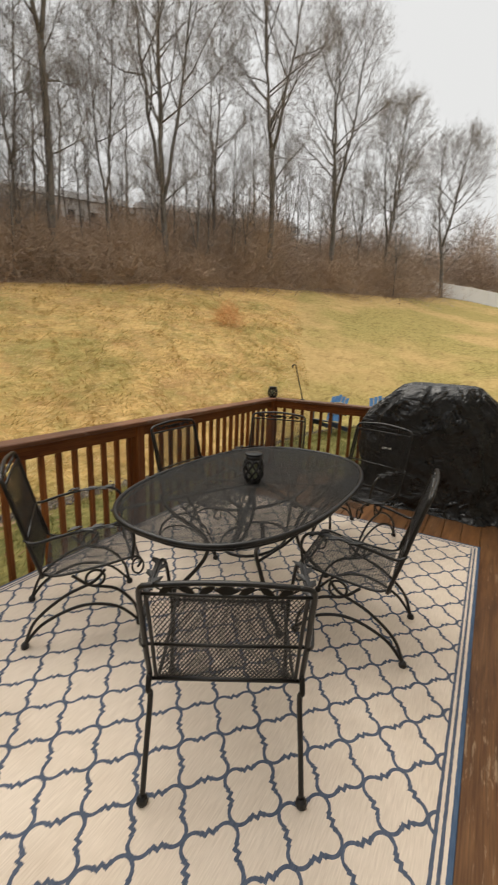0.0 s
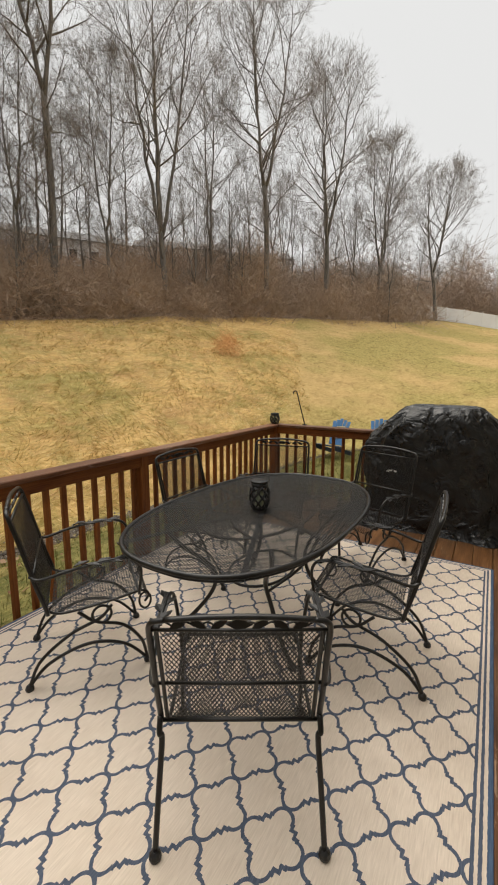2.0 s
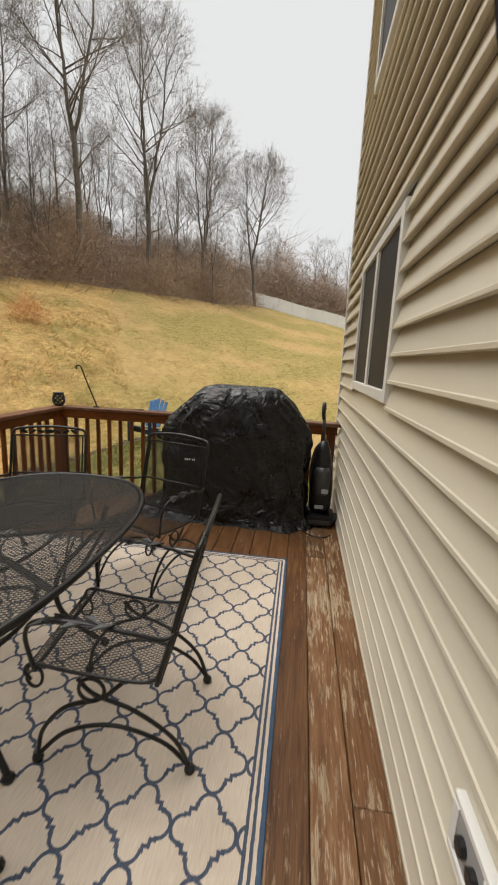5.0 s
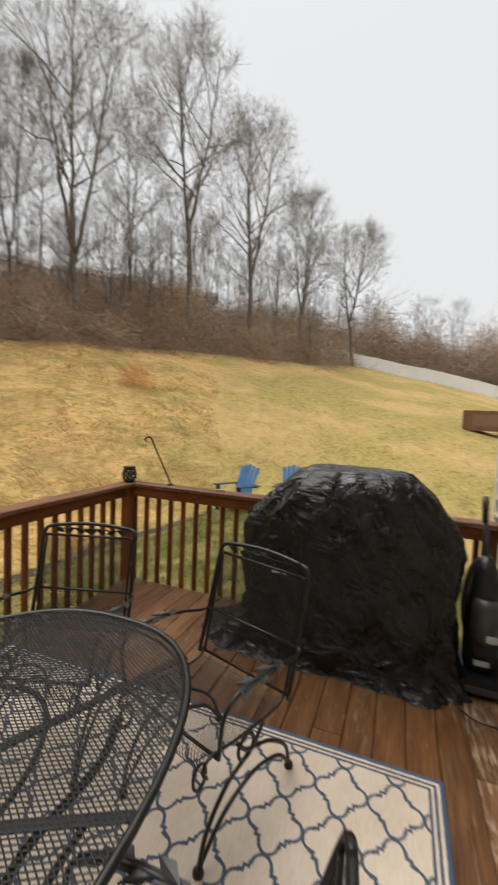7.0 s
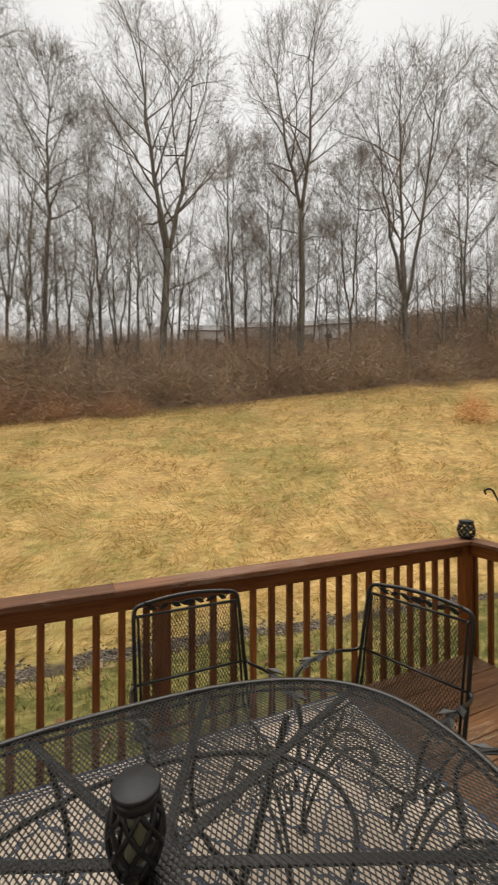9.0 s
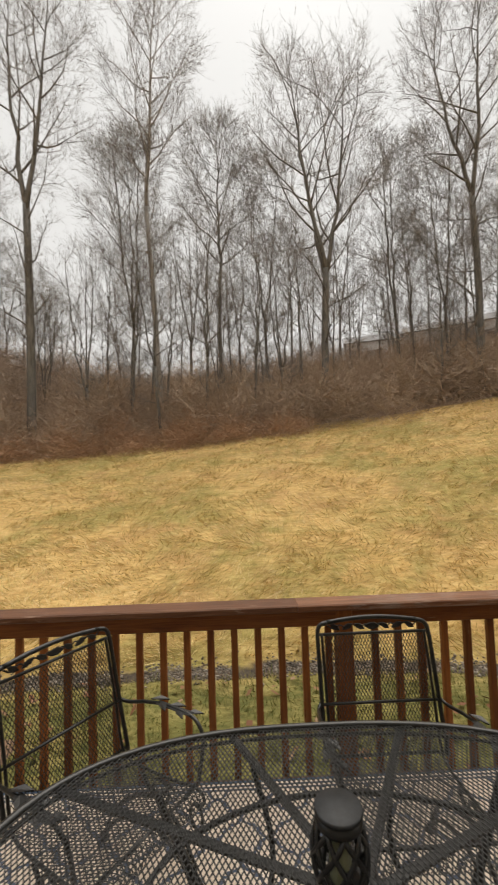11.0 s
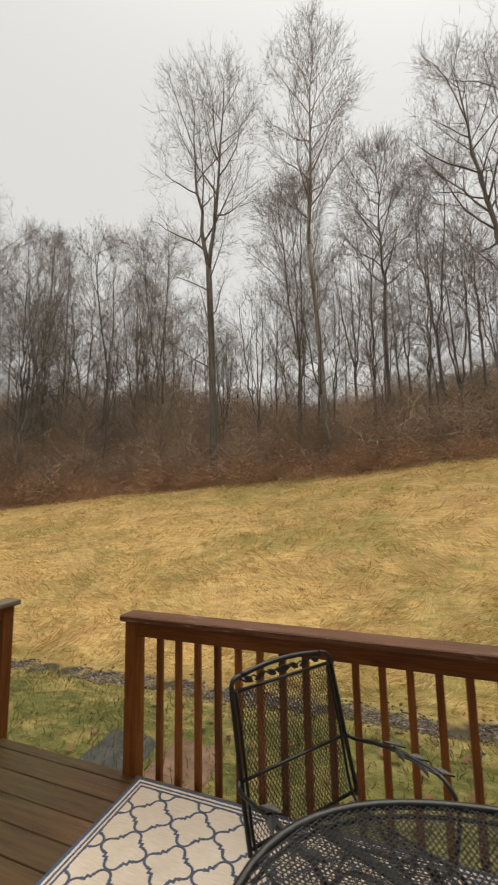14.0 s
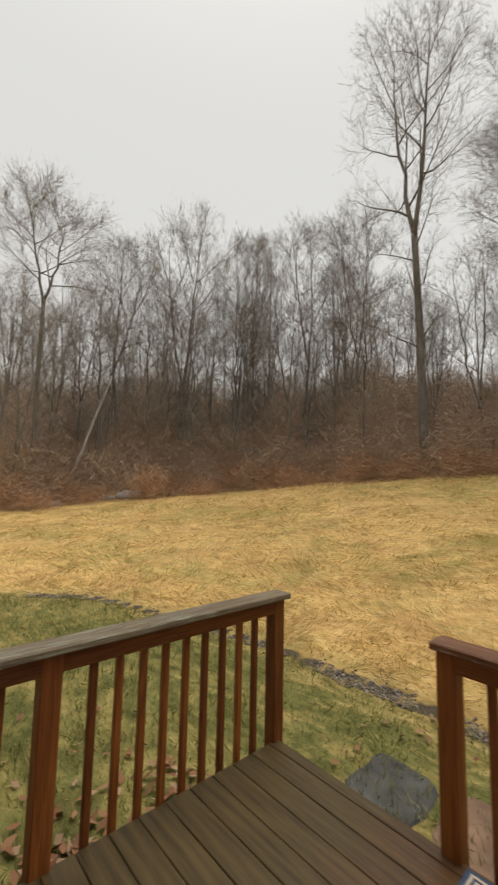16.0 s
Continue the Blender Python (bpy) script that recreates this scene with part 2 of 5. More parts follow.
# grill cover: wet black cloth
n = Nodes("wet_black_cover", 0.3, 0, 0.4)
v = n.world_co()
wet = n.noise(v, 7, 5, 0.6)
n.colour(n.ramp(n.noise(v, 12, 4), (0.3, (0.004, 0.004, 0.004)), (0.7, (0.009, 0.009, 0.009))))
n.rough(n.ramp(wet, (0.4, (0.1, 0.1, 0.1)), (0.52, (0.42, 0.42, 0.42))))
n.b.inputs["Coat Weight"].default_value = 0.15
n.b.inputs["Coat Roughness"].default_value = 0.12
cover_mat = n.bump(n.math("ADD", n.math("MULTIPLY", n.math("ABSOLUTE", n.math("SUBTRACT", n.noise(v, 4.2, 3, 0.5, 1.5), 0.5)), -6.0), n.math("MULTIPLY", n.noise(v, 20, 3), 0.8)), 0.55, 0.025).m


MOWN = 0.2


def turf(name):
    """Winter lawn: straw, faded green and bare patches at several sizes; shade between tufts is in the colour."""
    n = Nodes(name, 0.95, 0, 0.1)
    v = n.world_co()
    a = n.noise(v, 0.22, 5, 0.6)
    b = n.noise(v, 1.7, 5, 0.65, 0.4)
    c = n.noise(n.scaled(v, 9, 4, 9), 1.0, 5, 0.7)
    clump = n.noise(n.scaled(v, 2.2, 1.1, 2.2), 1.0, 7, 0.72, 1.4)
    straw = n.ramp(c, (0.25, (0.3, 0.195, 0.07)), (0.5, (0.59, 0.39, 0.15)), (0.75, (0.75, 0.55, 0.27)))
    russet = n.ramp(c, (0.3, (0.34, 0.2, 0.075)), (0.7, (0.56, 0.36, 0.16)))
    green = n.ramp(c, (0.25, (0.13, 0.115, 0.035)), (0.5, (0.28, 0.245, 0.075)), (0.75, (0.44, 0.38, 0.14)))
    straw = n.mix(n.ramp(n.noise(v, 0.75, 4, 0.6), (0.46, (0, 0, 0)), (0.64, (0.85, 0.85, 0.85))), straw, russet)
    mix = n.math("ADD", n.math("MULTIPLY", a, 0.7), n.math("MULTIPLY", b, 0.5))
    col = n.mix(n.ramp(mix, (0.57, (0, 0, 0)), (0.72, (0.8, 0.8, 0.8))), straw, green)
    across = n.math("ADD", n.axis(v, 0), n.math("MULTIPLY", n.axis(v, 1), 0.47))
    mown = n.ramp(c, (0.25, (0.19, 0.15, 0.045)), (0.5, (0.36, 0.29, 0.1)), (0.75, (0.5, 0.405, 0.165)))
    mown = n.mix(n.ramp(n.noise(v, 0.16, 3), (0.46, (0, 0, 0)), (0.6, (0.8, 0.8, 0.8))), mown, (0.56, 0.38, 0.17))
    edge_ = n.math("ADD", n.math("MULTIPLY", n.math("SUBTRACT", across, MOWN), 0.35), n.math("MULTIPLY", b, 0.6))
    col = n.mix(n.ramp(edge_, (0.2, (0, 0, 0)), (0.45, (0.9, 0.9, 0.9))), col, mown)
    yd = n.t.nodes.new("ShaderNodeAttribute")
    yd.attribute_name = "yard"
    lush = n.ramp(c, (0.25, (0.06, 0.066, 0.02)), (0.5, (0.15, 0.15, 0.05)), (0.8, (0.31, 0.265, 0.1)))
    part_ = n.ramp(n.math("ADD", n.math("MULTIPLY", clump, 0.6), n.math("MULTIPLY", b, 0.45)), (0.5, (1, 1, 1)), (0.72, (0.2, 0.2, 0.2)))
    col = n.mix(n.math("MULTIPLY", yd.outputs["Fac"], part_), col, lush)
    # darkens the hollows between grass clumps: tuft shade put into the colour
    col = n.mix(1.0, col, n.ramp(clump, (0.3, (0.52, 0.5, 0.46)), (0.47, (0.88, 0.87, 0.84)), (0.62, (1.0, 1.0, 1.0))), "MULTIPLY")
    c = n.math("ADD", n.math("MULTIPLY", c, 0.5), clump)
    return n, v, col, c


n, v, col, c = turf("winter_lawn")
dist = n.noise(v, 0.5, 3)
litter = n.ramp(n.noise(v, 2.2, 6, 0.7), (0.3, (0.15, 0.1, 0.066)), (0.7, (0.3, 0.21, 0.145)))
drain = n.t.nodes.new("ShaderNodeAttribute")
drain.attribute_name = "drain"
soil = n.ramp(n.noise(v, 30, 5, 0.7), (0.3, (0.03, 0.024, 0.018)), (0.7, (0.12, 0.095, 0.07)))
col = n.mix(n.ramp(n.math("ADD", drain.outputs["Fac"], n.math("MULTIPLY", n.math("SUBTRACT", n.noise(v, 3.5, 4), 0.5), 0.7)), (0.5, (0, 0, 0)), (0.68, (1, 1, 1))), col, soil)
at = n.t.nodes.new("ShaderNodeAttribute")
at.attribute_name = "woods"
lawn_mat = n.colour(n.mix(n.ramp(n.math("ADD", at.outputs["Fac"], n.math("MULTIPLY", n.math("SUBTRACT", dist, 0.5), 0.4)), (0.4, (0, 0, 0)), (0.6, (1, 1, 1))), col, litter)).bump(c, 0.9, 0.05).m


def blades(name, cols, rough=0.8):
    n = Nodes(name, rough, 0, 0.15)
    r = n.island()
    stops = [((i + 0.5) / len(cols), k) for i, k in enumerate(cols)]
    n.colour(n.mix(n.math("MULTIPLY", n.noise(n.world_co(), 0.6, 3), 0.5), n.ramp(r, *stops), cols[0]))
    return n.m


straw_mat = blades("straw_grass", [(0.56, 0.4, 0.17), (0.76, 0.57, 0.28), (0.84, 0.69, 0.42), (0.68, 0.47, 0.2), (0.5, 0.42, 0.15), (0.38, 0.34, 0.11), (0.6, 0.46, 0.2)])
green_mat = blades("green_grass", [(0.11, 0.125, 0.03), (0.2, 0.205, 0.06), (0.5, 0.4, 0.17), (0.14, 0.16, 0.035), (0.3, 0.27, 0.09), (0.42, 0.35, 0.14)])
pebble_mat = blades("drain_gravel", [(0.1, 0.085, 0.07), (0.22, 0.18, 0.14), (0.05, 0.042, 0.036), (0.4, 0.35, 0.29), (0.16, 0.11, 0.07)], 0.6)
brush_mat = blades("bare_brush", [(0.33, 0.24, 0.17), (0.52, 0.4, 0.29), (0.41, 0.29, 0.2), (0.5, 0.39, 0.29)], 0.85)
thicket_mat = blades("bare_thicket", [(0.35, 0.27, 0.21), (0.5, 0.4, 0.32), (0.4, 0.31, 0.24)], 0.85)
weed_mat = blades("red_brown_weeds", [(0.36, 0.205, 0.12), (0.5, 0.31, 0.18), (0.42, 0.26, 0.16), (0.58, 0.4, 0.25)], 0.85)
orange_weed = blades("orange_broomsedge", [(0.72, 0.42, 0.19), (0.78, 0.5, 0.25), (0.66, 0.38, 0.17)], 0.85)
leaf_mat = blades("fallen_leaves", [(0.2, 0.09, 0.045), (0.3, 0.17, 0.09), (0.14, 0.06, 0.035), (0.36, 0.25, 0.16)], 0.7)


def bark(name, lo, hi):
    n = Nodes(name, 0.9, 0, 0.1)
    f = n.noise(n.scaled(n.co, 6, 6, 1.2), 1.0, 5, 0.65)
    n.colour(n.ramp(f, (0.3, lo), (0.7, hi))).bump(f, 0.7, 0.03)
    return n.m


bark_grey = bark("grey_bark", (0.1, 0.092, 0.08), (0.23, 0.212, 0.188))
bark_pale = bark("pale_bark", (0.2, 0.18, 0.155), (0.45, 0.41, 0.37))
twig_mat = plain("bare_twigs", (0.235, 0.21, 0.185), 0.9, 0, 0.3, 0.7)


# ---- mesh building ----
class Geo:
    """Collects the vertices and faces of one mesh."""

    def __init__(self):
        self.v, self.f = [], []

    def add(self, vs, fs):
        k = len(self.v)
        self.v.extend(tuple(p) for p in vs)
        self.f.extend(tuple(i + k for i in q) for q in fs)
        return self

    def beam(self, p0, p1, w, h, ch=0.004, side=None):
        """A bar with chamfered edges from p0 to p1; w across, h upwards."""
        p0, p1 = Vector(p0), Vector(p1)
        d = (p1 - p0).normalized()
        s = Vector(side) if side else (d.cross(Vector((0, 0, 1))) if abs(d.z) < 0.95 else Vector((1, 0, 0)))
        s = (s - d * s.dot(d)).normalized()
        up = s.cross(d).normalized()
        a, b = w / 2, h / 2
        prof = [(-a + ch, -b), (a - ch, -b), (a, -b + ch), (a, b - ch), (a - ch, b), (-a + ch, b), (-a, b - ch), (-a, -b + ch)]
        vs = [p + s * i + up * j for p in (p0, p1) for i, j in prof]
        fs = [(i, (i + 1) % 8, 8 + (i + 1) % 8, 8 + i) for i in range(8)] + [tuple(range(7, -1, -1)), tuple(range(8, 16))]
        return self.add(vs, fs)

    def box(self, x0, x1, y0, y1, z0, z1, ch=0.003):
        return self.beam(((x0 + x1) / 2, y0, (z0 + z1) / 2), ((x0 + x1) / 2, y1, (z0 + z1) / 2), x1 - x0, z1 - z0, ch, (1, 0, 0))

    def tube(self, pts, r, sides=6, r1=None, closed=False):
        """A round bar along points; r at the start, r1 at the end."""
        pts = [Vector(p) for p in pts]
        m, rings = len(pts), []
        nor = None
        for i, p in enumerate(pts):
            q = pts[(i + 1) % m] if closed or i + 1 < m else p
            o = pts[i - 1] if closed or i else p
            d = (q - o).normalized()
            if nor is None:
                nor = d.orthogonal().normalized()
            nor = (nor - d * nor.dot(d)).normalized()
            b = d.cross(nor)
            rr = r if r1 is None else r + (r1 - r) * i / (m - 1)
            rings.append([p + (nor * math.cos(6.28318 * k / sides) + b * math.sin(6.28318 * k / sides)) * rr for k in range(sides)])
        vs = [p for ring in rings for p in ring]
        fs = []
        for i in range(m if closed else m - 1):
            j = (i + 1) % m
            fs += [(i * sides + k, i * sides + (k + 1) % sides, j * sides + (k + 1) % sides, j * sides + k) for k in range(sides)]
        if not closed:
            fs += [tuple(range(sides - 1, -1, -1)), tuple((m - 1) * sides + k for k in range(sides))]
        return self.add(vs, fs)

    def lathe(self, prof, sides=16, at=(0, 0, 0), sx=1.0, sy=1.0):
        """Turned about the upright axis; prof is (radius, height) from below."""
        vs = [(at[0] + sx * r * math.cos(6.28318 * k / sides), at[1] + sy * r * math.sin(6.28318 * k / sides), at[2] + z) for r, z in prof for k in range(sides)]
        fs = [(i * sides + k, i * sides + (k + 1) % sides, (i + 1) * sides + (k + 1) % sides, (i + 1) * sides + k) for i in range(len(prof) - 1) for k in range(sides)]
        fs += [tuple(range(sides - 1, -1, -1)), tuple((len(prof) - 1) * sides + k for k in range(sides))]
        return self.add(vs, fs)

    def mesh(self, name, smooth=False):
        me = bpy.data.meshes.new(name)
        me.from_pydata(self.v, [], self.f)
        if smooth:
            me.polygons.foreach_set("use_smooth", [True] * len(me.polygons))
        me.update()
        return me


def part(name, geo, material, parent=None, label="", smooth=False, me=None):
    """One mesh object under a thing or under a part."""
    me = me or geo.mesh(name, smooth)
    if not me.materials:
        me.materials.append(material)
    ob = new(name, me)
    if parent:
        ob.parent = parent
    if label:
        ob["label"] = label
    return ob


def thing(name, label, category, group="", kind="", at=(0, 0, 0), rz=0.0):
    ob = new(name)
    ob.matrix_basis = pose(*at, 0, 0, rz)
    return tagged(ob, label, category, group, kind)


def arc(p0, p1, p2, m=8):
    """Points of a curve from p0 to p2, pulled towards p1."""
    a, b, c = Vector(p0), Vector(p1), Vector(p2)
    return [a * (1 - t) ** 2 + b * 2 * t * (1 - t) + c * t * t for t in [i / m for i in range(m + 1)]]


def smooth_path(pts, m=6):
    """A rounded line through the points."""
    p = [Vector(q) for q in pts]
    p = [p[0] * 2 - p[1]] + p + [p[-1] * 2 - p[-2]]
    out = []
    for i in range(1, len(p) - 2):
        for k in range(m):
            t = k / m
            out.append(0.5 * (2 * p[i] + (p[i + 1] - p[i - 1]) * t + (2 * p[i - 1] - 5 * p[i] + 4 * p[i + 1] - p[i + 2]) * t * t + (3 * p[i] - p[i - 1] - 3 * p[i + 1] + p[i + 2]) * t ** 3))
    return out + [p[-2]]


def raw_mesh(name, verts, faces):
    """A mesh from arrays of vertices and of triangles or quads."""
    k = faces.shape[1]
    me = bpy.data.meshes.new(name)
    me.vertices.add(len(verts))
    me.vertices.foreach_set("co", np.ascontiguousarray(verts, dtype=np.float32).ravel())
    me.loops.add(faces.size)
    me.loops.foreach_set("vertex_index", np.ascontiguousarray(faces, dtype=np.int32).ravel())
    me.polygons.add(len(faces))
    me.polygons.foreach_set("loop_start", np.arange(0, faces.size, k, dtype=np.int32))
    me.update(calc_edges=True)
    return me


# ---- ground ----
AZ = [-180, -120, -60, -25, -11, -5, 7, 11, 18, 30, 44, 53, 69, 84, 97, 111, 126, 139, 147, 156, 169, 180]
EL = [-1.5, -1, 0, 1.5, 3.0, 4.8, 7.3, 7.2, 7.6, 8.3, 8.1, 7.5, 6.0, 4.8, 3.6, 2.3, 1.2, -0.4, -1.0, -1.9, -3.3, -1.5]
TD = [40, 60, 60, 62, 62, 62, 58, 44, 38, 31, 27, 26, 25, 24, 24, 25, 27, 29, 29, 29, 27, 40]
RT = [20, 20, 18, 9, 7, 7, 10, 11, 11, 8.2, 6.4, 5.7, 5.1, 4.8, 4.8, 5.0, 5.7, 6.8, 7.6, 9, 10, 20]
RE = [4, 4, 4, 5, 5.5, 6.5, 7.5, 9, 11, 13, 13.5, 13.5, 13.5, 13, 12.5, 12, 12, 12, 12, 11.5, 11, 4]
CX, CY, YARD = 0.0, 1.2, -0.5


def tree_line(az):
    return np.interp(az, AZ, TD)


def ground_z(x, y):
    x, y = np.asarray(x, float), np.asarray(y, float)
    az = np.degrees(np.arctan2(-(x - CX), y - CY))
    r = np.hypot(x - CX, y - CY)
    D, r0 = np.interp(az, AZ, TD), np.interp(az, AZ, RT)
    zt = 1.6 + D * np.tan(np.radians(np.interp(az, AZ, EL)))
    zr = 1.6 + (D + 32) * np.tan(np.radians(np.interp(az, AZ, RE)))
    s = np.clip((r - r0) / (D - r0), 0, 1)
    s = np.where(s < 0.12, s * s / 0.24, s - 0.06) / 0.94
    z = YARD + (zt - YARD) * s
    k = np.clip((r - D) / 32, 0, 1)
    z = np.where(r > D, zt + (zr - zt) * (k * 1.35 - 0.35 * k * k), z)
    z = np.where(r > D + 32, zr + 0.01 * (r - D - 32), z)
    dip = np.exp(-((r - r0) / 0.35) ** 2) * 0.07 * ((az > 10) & (az < 165))
    lump = 0.05 * np.sin(x * 0.9 + 1.3 * np.sin(y * 0.6)) * np.clip((r - r0) / 6, 0, 1)
    return z - dip + lump


rad = np.concatenate([[0.01], np.arange(1, 12, 0.25), np.arange(12, 75, 0.8), np.geomspace(75, 1500, 22)])
aa = np.radians(np.arange(0, 360, 1.25))
R, A = np.meshgrid(rad, aa, indexing="ij")
gx, gy = CX - R * np.sin(A), CY + R * np.cos(A)
gz = ground_z(gx, gy)
na = len(aa)
i, j = np.meshgrid(np.arange(len(rad) - 1), np.arange(na), indexing="ij")
q = np.stack([i * na + j, i * na + (j + 1) % na, (i + 1) * na + (j + 1) % na, (i + 1) * na + j], -1).reshape(-1, 4)
me = raw_mesh("ground", np.stack([gx, gy, gz], -1).reshape(-1, 3), q[:, ::-1])
me.polygons.foreach_set("use_smooth", [True] * len(me.polygons))
wooded = me.attributes.new("woods", "FLOAT", "POINT")
azg = np.degrees(np.arctan2(-(gx - CX), gy - CY))
wooded.data.foreach_set("value", np.clip((R - np.interp(azg, AZ, TD)) / 2 + 0.5, 0, 1).astype(np.float32).ravel())
yard_at = me.attributes.new("yard", "FLOAT", "POINT")
yard_at.data.foreach_set("value", np.clip((np.interp(azg, AZ, RT) - R) / 1.2 + 0.55, 0, 1).astype(np.float32).ravel())
drain_at = me.attributes.new("drain", "FLOAT", "POINT")
drain_at.data.foreach_set("value", (np.exp(-((R - np.interp(azg, AZ, RT)) / 0.2) ** 2) * ((azg > 12) & (azg < 165))).astype(np.float32).ravel())
me.materials.append(lawn_mat)
ground = tagged(new("ground", me), "sloping winter lawn of straw and faded green grass", "lawn", kind="structure")


def ribbons(base, tip, width, mid=None):
    """Tapered single blades from base to tip, all in arrays."""
    d = tip - base
    side = np.cross(d, np.random.normal(size=d.shape))
    side /= np.linalg.norm(side, axis=1, keepdims=True) + 1e-9
    side *= np.asarray(width)[:, None] / 2
    k = len(base)
    vs = np.stack([base - side, base + side, tip], 1).reshape(-1, 3)
    return vs, np.arange(3 * k).reshape(-1, 3)


def stuff(name, verts, faces, material, label, category):
    me = raw_mesh(name, verts, faces)
    me.materials.append(material)
    return tagged(new(name, me), label, category, kind="stuff")


rs = np.random.RandomState(7)


def scatter(count, r_lo, r_hi, az_lo, az_hi, power=1.0):
    az = rs.uniform(az_lo, az_hi, count)
    r = r_lo + (r_hi - r_lo) * rs.uniform(0, 1, count) ** power
    x, y = CX - r * np.sin(np.radians(az)), CY + r * np.cos(np.radians(az))
    return x, y, az, r


def grass(name, count, material, label, r_lo, r_hi, az_lo, az_hi, height, power, lean, width, test=None):
    x, y, az, r = scatter(count, r_lo, r_hi, az_lo, az_hi, power)
    ok = (x < -2.75) | (y > 5.2) | (y < -1.5)
    ok &= ~((x > 0.4) & (y < 5.3))
    if test is not None:
        ok &= test(x, y, az, r)
    x, y, r = x[ok], y[ok], r[ok]
    z = ground_z(x, y)
    k = len(x)
    tuft = 0.55 + 0.75 * np.abs(np.sin(x * 2.3 + np.sin(y * 3.1)) * np.sin(y * 1.9 + np.sin(x * 2.7)))
    h = height * rs.uniform(0.5, 1.2, k) * tuft
    base = np.stack([x, y, z - 0.01], 1)
    away = np.stack([x - CX, y - CY, 0 * x], 1) / r[:, None]
    turn = 1.5 * np.sin(x * 0.9 + 1.7 * np.sin(y * 0.55)) + 1.3 * np.sin(y * 1.2 + 1.4 * np.sin(x * 0.7 + 2)) + 1.1 * np.sin(x * 2.9 + 1.2 * np.sin(y * 2.3)) + 0.8 * np.sin(y * 5.1 + x * 3.7)
    comb = np.stack([away[:, 0] * np.cos(turn) - away[:, 1] * np.sin(turn), away[:, 0] * np.sin(turn) + away[:, 1] * np.cos(turn), 0 * x], 1)
    bend = rs.normal(size=(k, 3)) * (0.5 - 0.15 * (lean > 0.5)) - comb * lean
    rise = rs.uniform(0.25, 1, k) if lean < 0.5 else rs.uniform(0.1, 0.55, k)
    tip = base + h[:, None] * bend + np.stack([0 * h, 0 * h, h * rise], 1)
    vs, fs = ribbons(base, tip, width * (0.6 + r * 0.06))
    return stuff(name, vs, fs, material, label, "grass")


def hill(x, y, az, r):
    return (r > np.interp(az, AZ, RT) + 0.25) & (x + 0.47 * y < MOWN + 0.8 * np.sin(x * 1.3 + y * 0.7))


def yard(x, y, az, r):
    return r < np.interp(az, AZ, RT) - 0.1


grass("straw_grass", 330000, straw_mat, "long straw-coloured dead grass on the slope", 4.8, 25, -30, 184, 0.17, 1.2, 0.8, 0.0115, hill)
grass("lawn_grass", 210000, green_mat, "short green and yellow lawn grass beside the deck", 2.6, 13, -20, 178, 0.085, 0.8, 0.25, 0.0105, yard)

# drain gravel along the foot of the slope
k = 12000
az = rs.uniform(12, 165, k)
r = np.interp(az, AZ, RT) + rs.normal(size=k) * 0.1
r = np.where(np.sin(az * 0.9) + np.sin(az * 0.37) > -1.1, r, np.nan)
az, r = az[~np.isnan(r)], r[~np.isnan(r)]
k = len(r)
x, y = CX - r * np.sin(np.radians(az)), CY + r * np.cos(np.radians(az))
size = rs.uniform(0.007, 0.022, k)
octa = np.array([(1, 0, 0), (-1, 0, 0), (0, 1, 0), (0, -1, 0), (0, 0, 0.7), (0, 0, -0.7)])
vs = np.stack([x, y, ground_z(x, y) + size * 0.35], 1)[:, None] + (octa[None] + rs.normal(size=(k, 6, 3)) * 0.25) * size[:, None, None]
of = np.array([(0, 2, 4), (2, 1, 4), (1, 3, 4), (3, 0, 4), (2, 0, 5), (1, 2, 5), (3, 1, 5), (0, 3, 5)])
fs = (np.arange(k)[:, None, None] * 6 + of[None]).reshape(-1, 3)
stuff("drain_gravel", vs.reshape(-1, 3), fs, pebble_mat, "strip of wet grey gravel along the foot of the slope", "gravel")

# fallen leaves beside the deck
k = 900
x = np.concatenate([rs.uniform(-2.4, 0.4, k // 2), rs.uniform(-4.6, -2.7, k // 2)])
y = np.concatenate([-1.45 - rs.exponential(0.35, k // 2), rs.uniform(-1.5, 4.5, k // 2)])
keep = rs.uniform(0, 1, k) < np.where(np.arange(k) < k // 2, 1.0, 0.35)
keep &= ~((np.abs(x + 3.38) < 0.4) & (np.abs(y + 0.5) < 0.65))
x, y = x[keep], y[keep]
k = len(x)
c0 = np.stack([x, y, ground_z(x, y) + 0.035], 1)
ang = rs.uniform(0, 6.28, k)
du = np.stack([np.cos(ang), np.sin(ang), rs.normal(size=k) * 0.4], 1) * rs.uniform(0.03, 0.06, k)[:, None]
dv = np.stack([-np.sin(ang), np.cos(ang), rs.normal(size=k) * 0.4], 1) * rs.uniform(0.015, 0.035, k)[:, None]
vs = np.stack([c0 - du, c0 - dv, c0 + du, c0 + dv], 1).reshape(-1, 3)
stuff("fallen_leaves", vs, np.arange(4 * k).reshape(-1, 4), leaf_mat, "curled brown fallen leaves on the grass", "leaves")

# ---- deck ----
DX0, DX1, DY0, DY1 = -2.50, 0.565, -1.126, 4.90
deck = tagged(new("floor"), "weathered brown stained timber deck boards", "deck", kind="structure")
for nm, g in (("rim_joist", Geo().box(DX0 + 0.002, DX0 + 0.04, DY0, DY1, -0.24, -0.04)), ("rim_joist", Geo().box(DX0, DX1, DY0 + 0.002, DY0 + 0.04, -0.24, -0.041)), ("rim_joist", Geo().box(DX0, DX1, DY1 - 0.04, DY1 - 0.002, -0.24, -0.041))):
    part(nm, g, rail_mats["y"], deck)
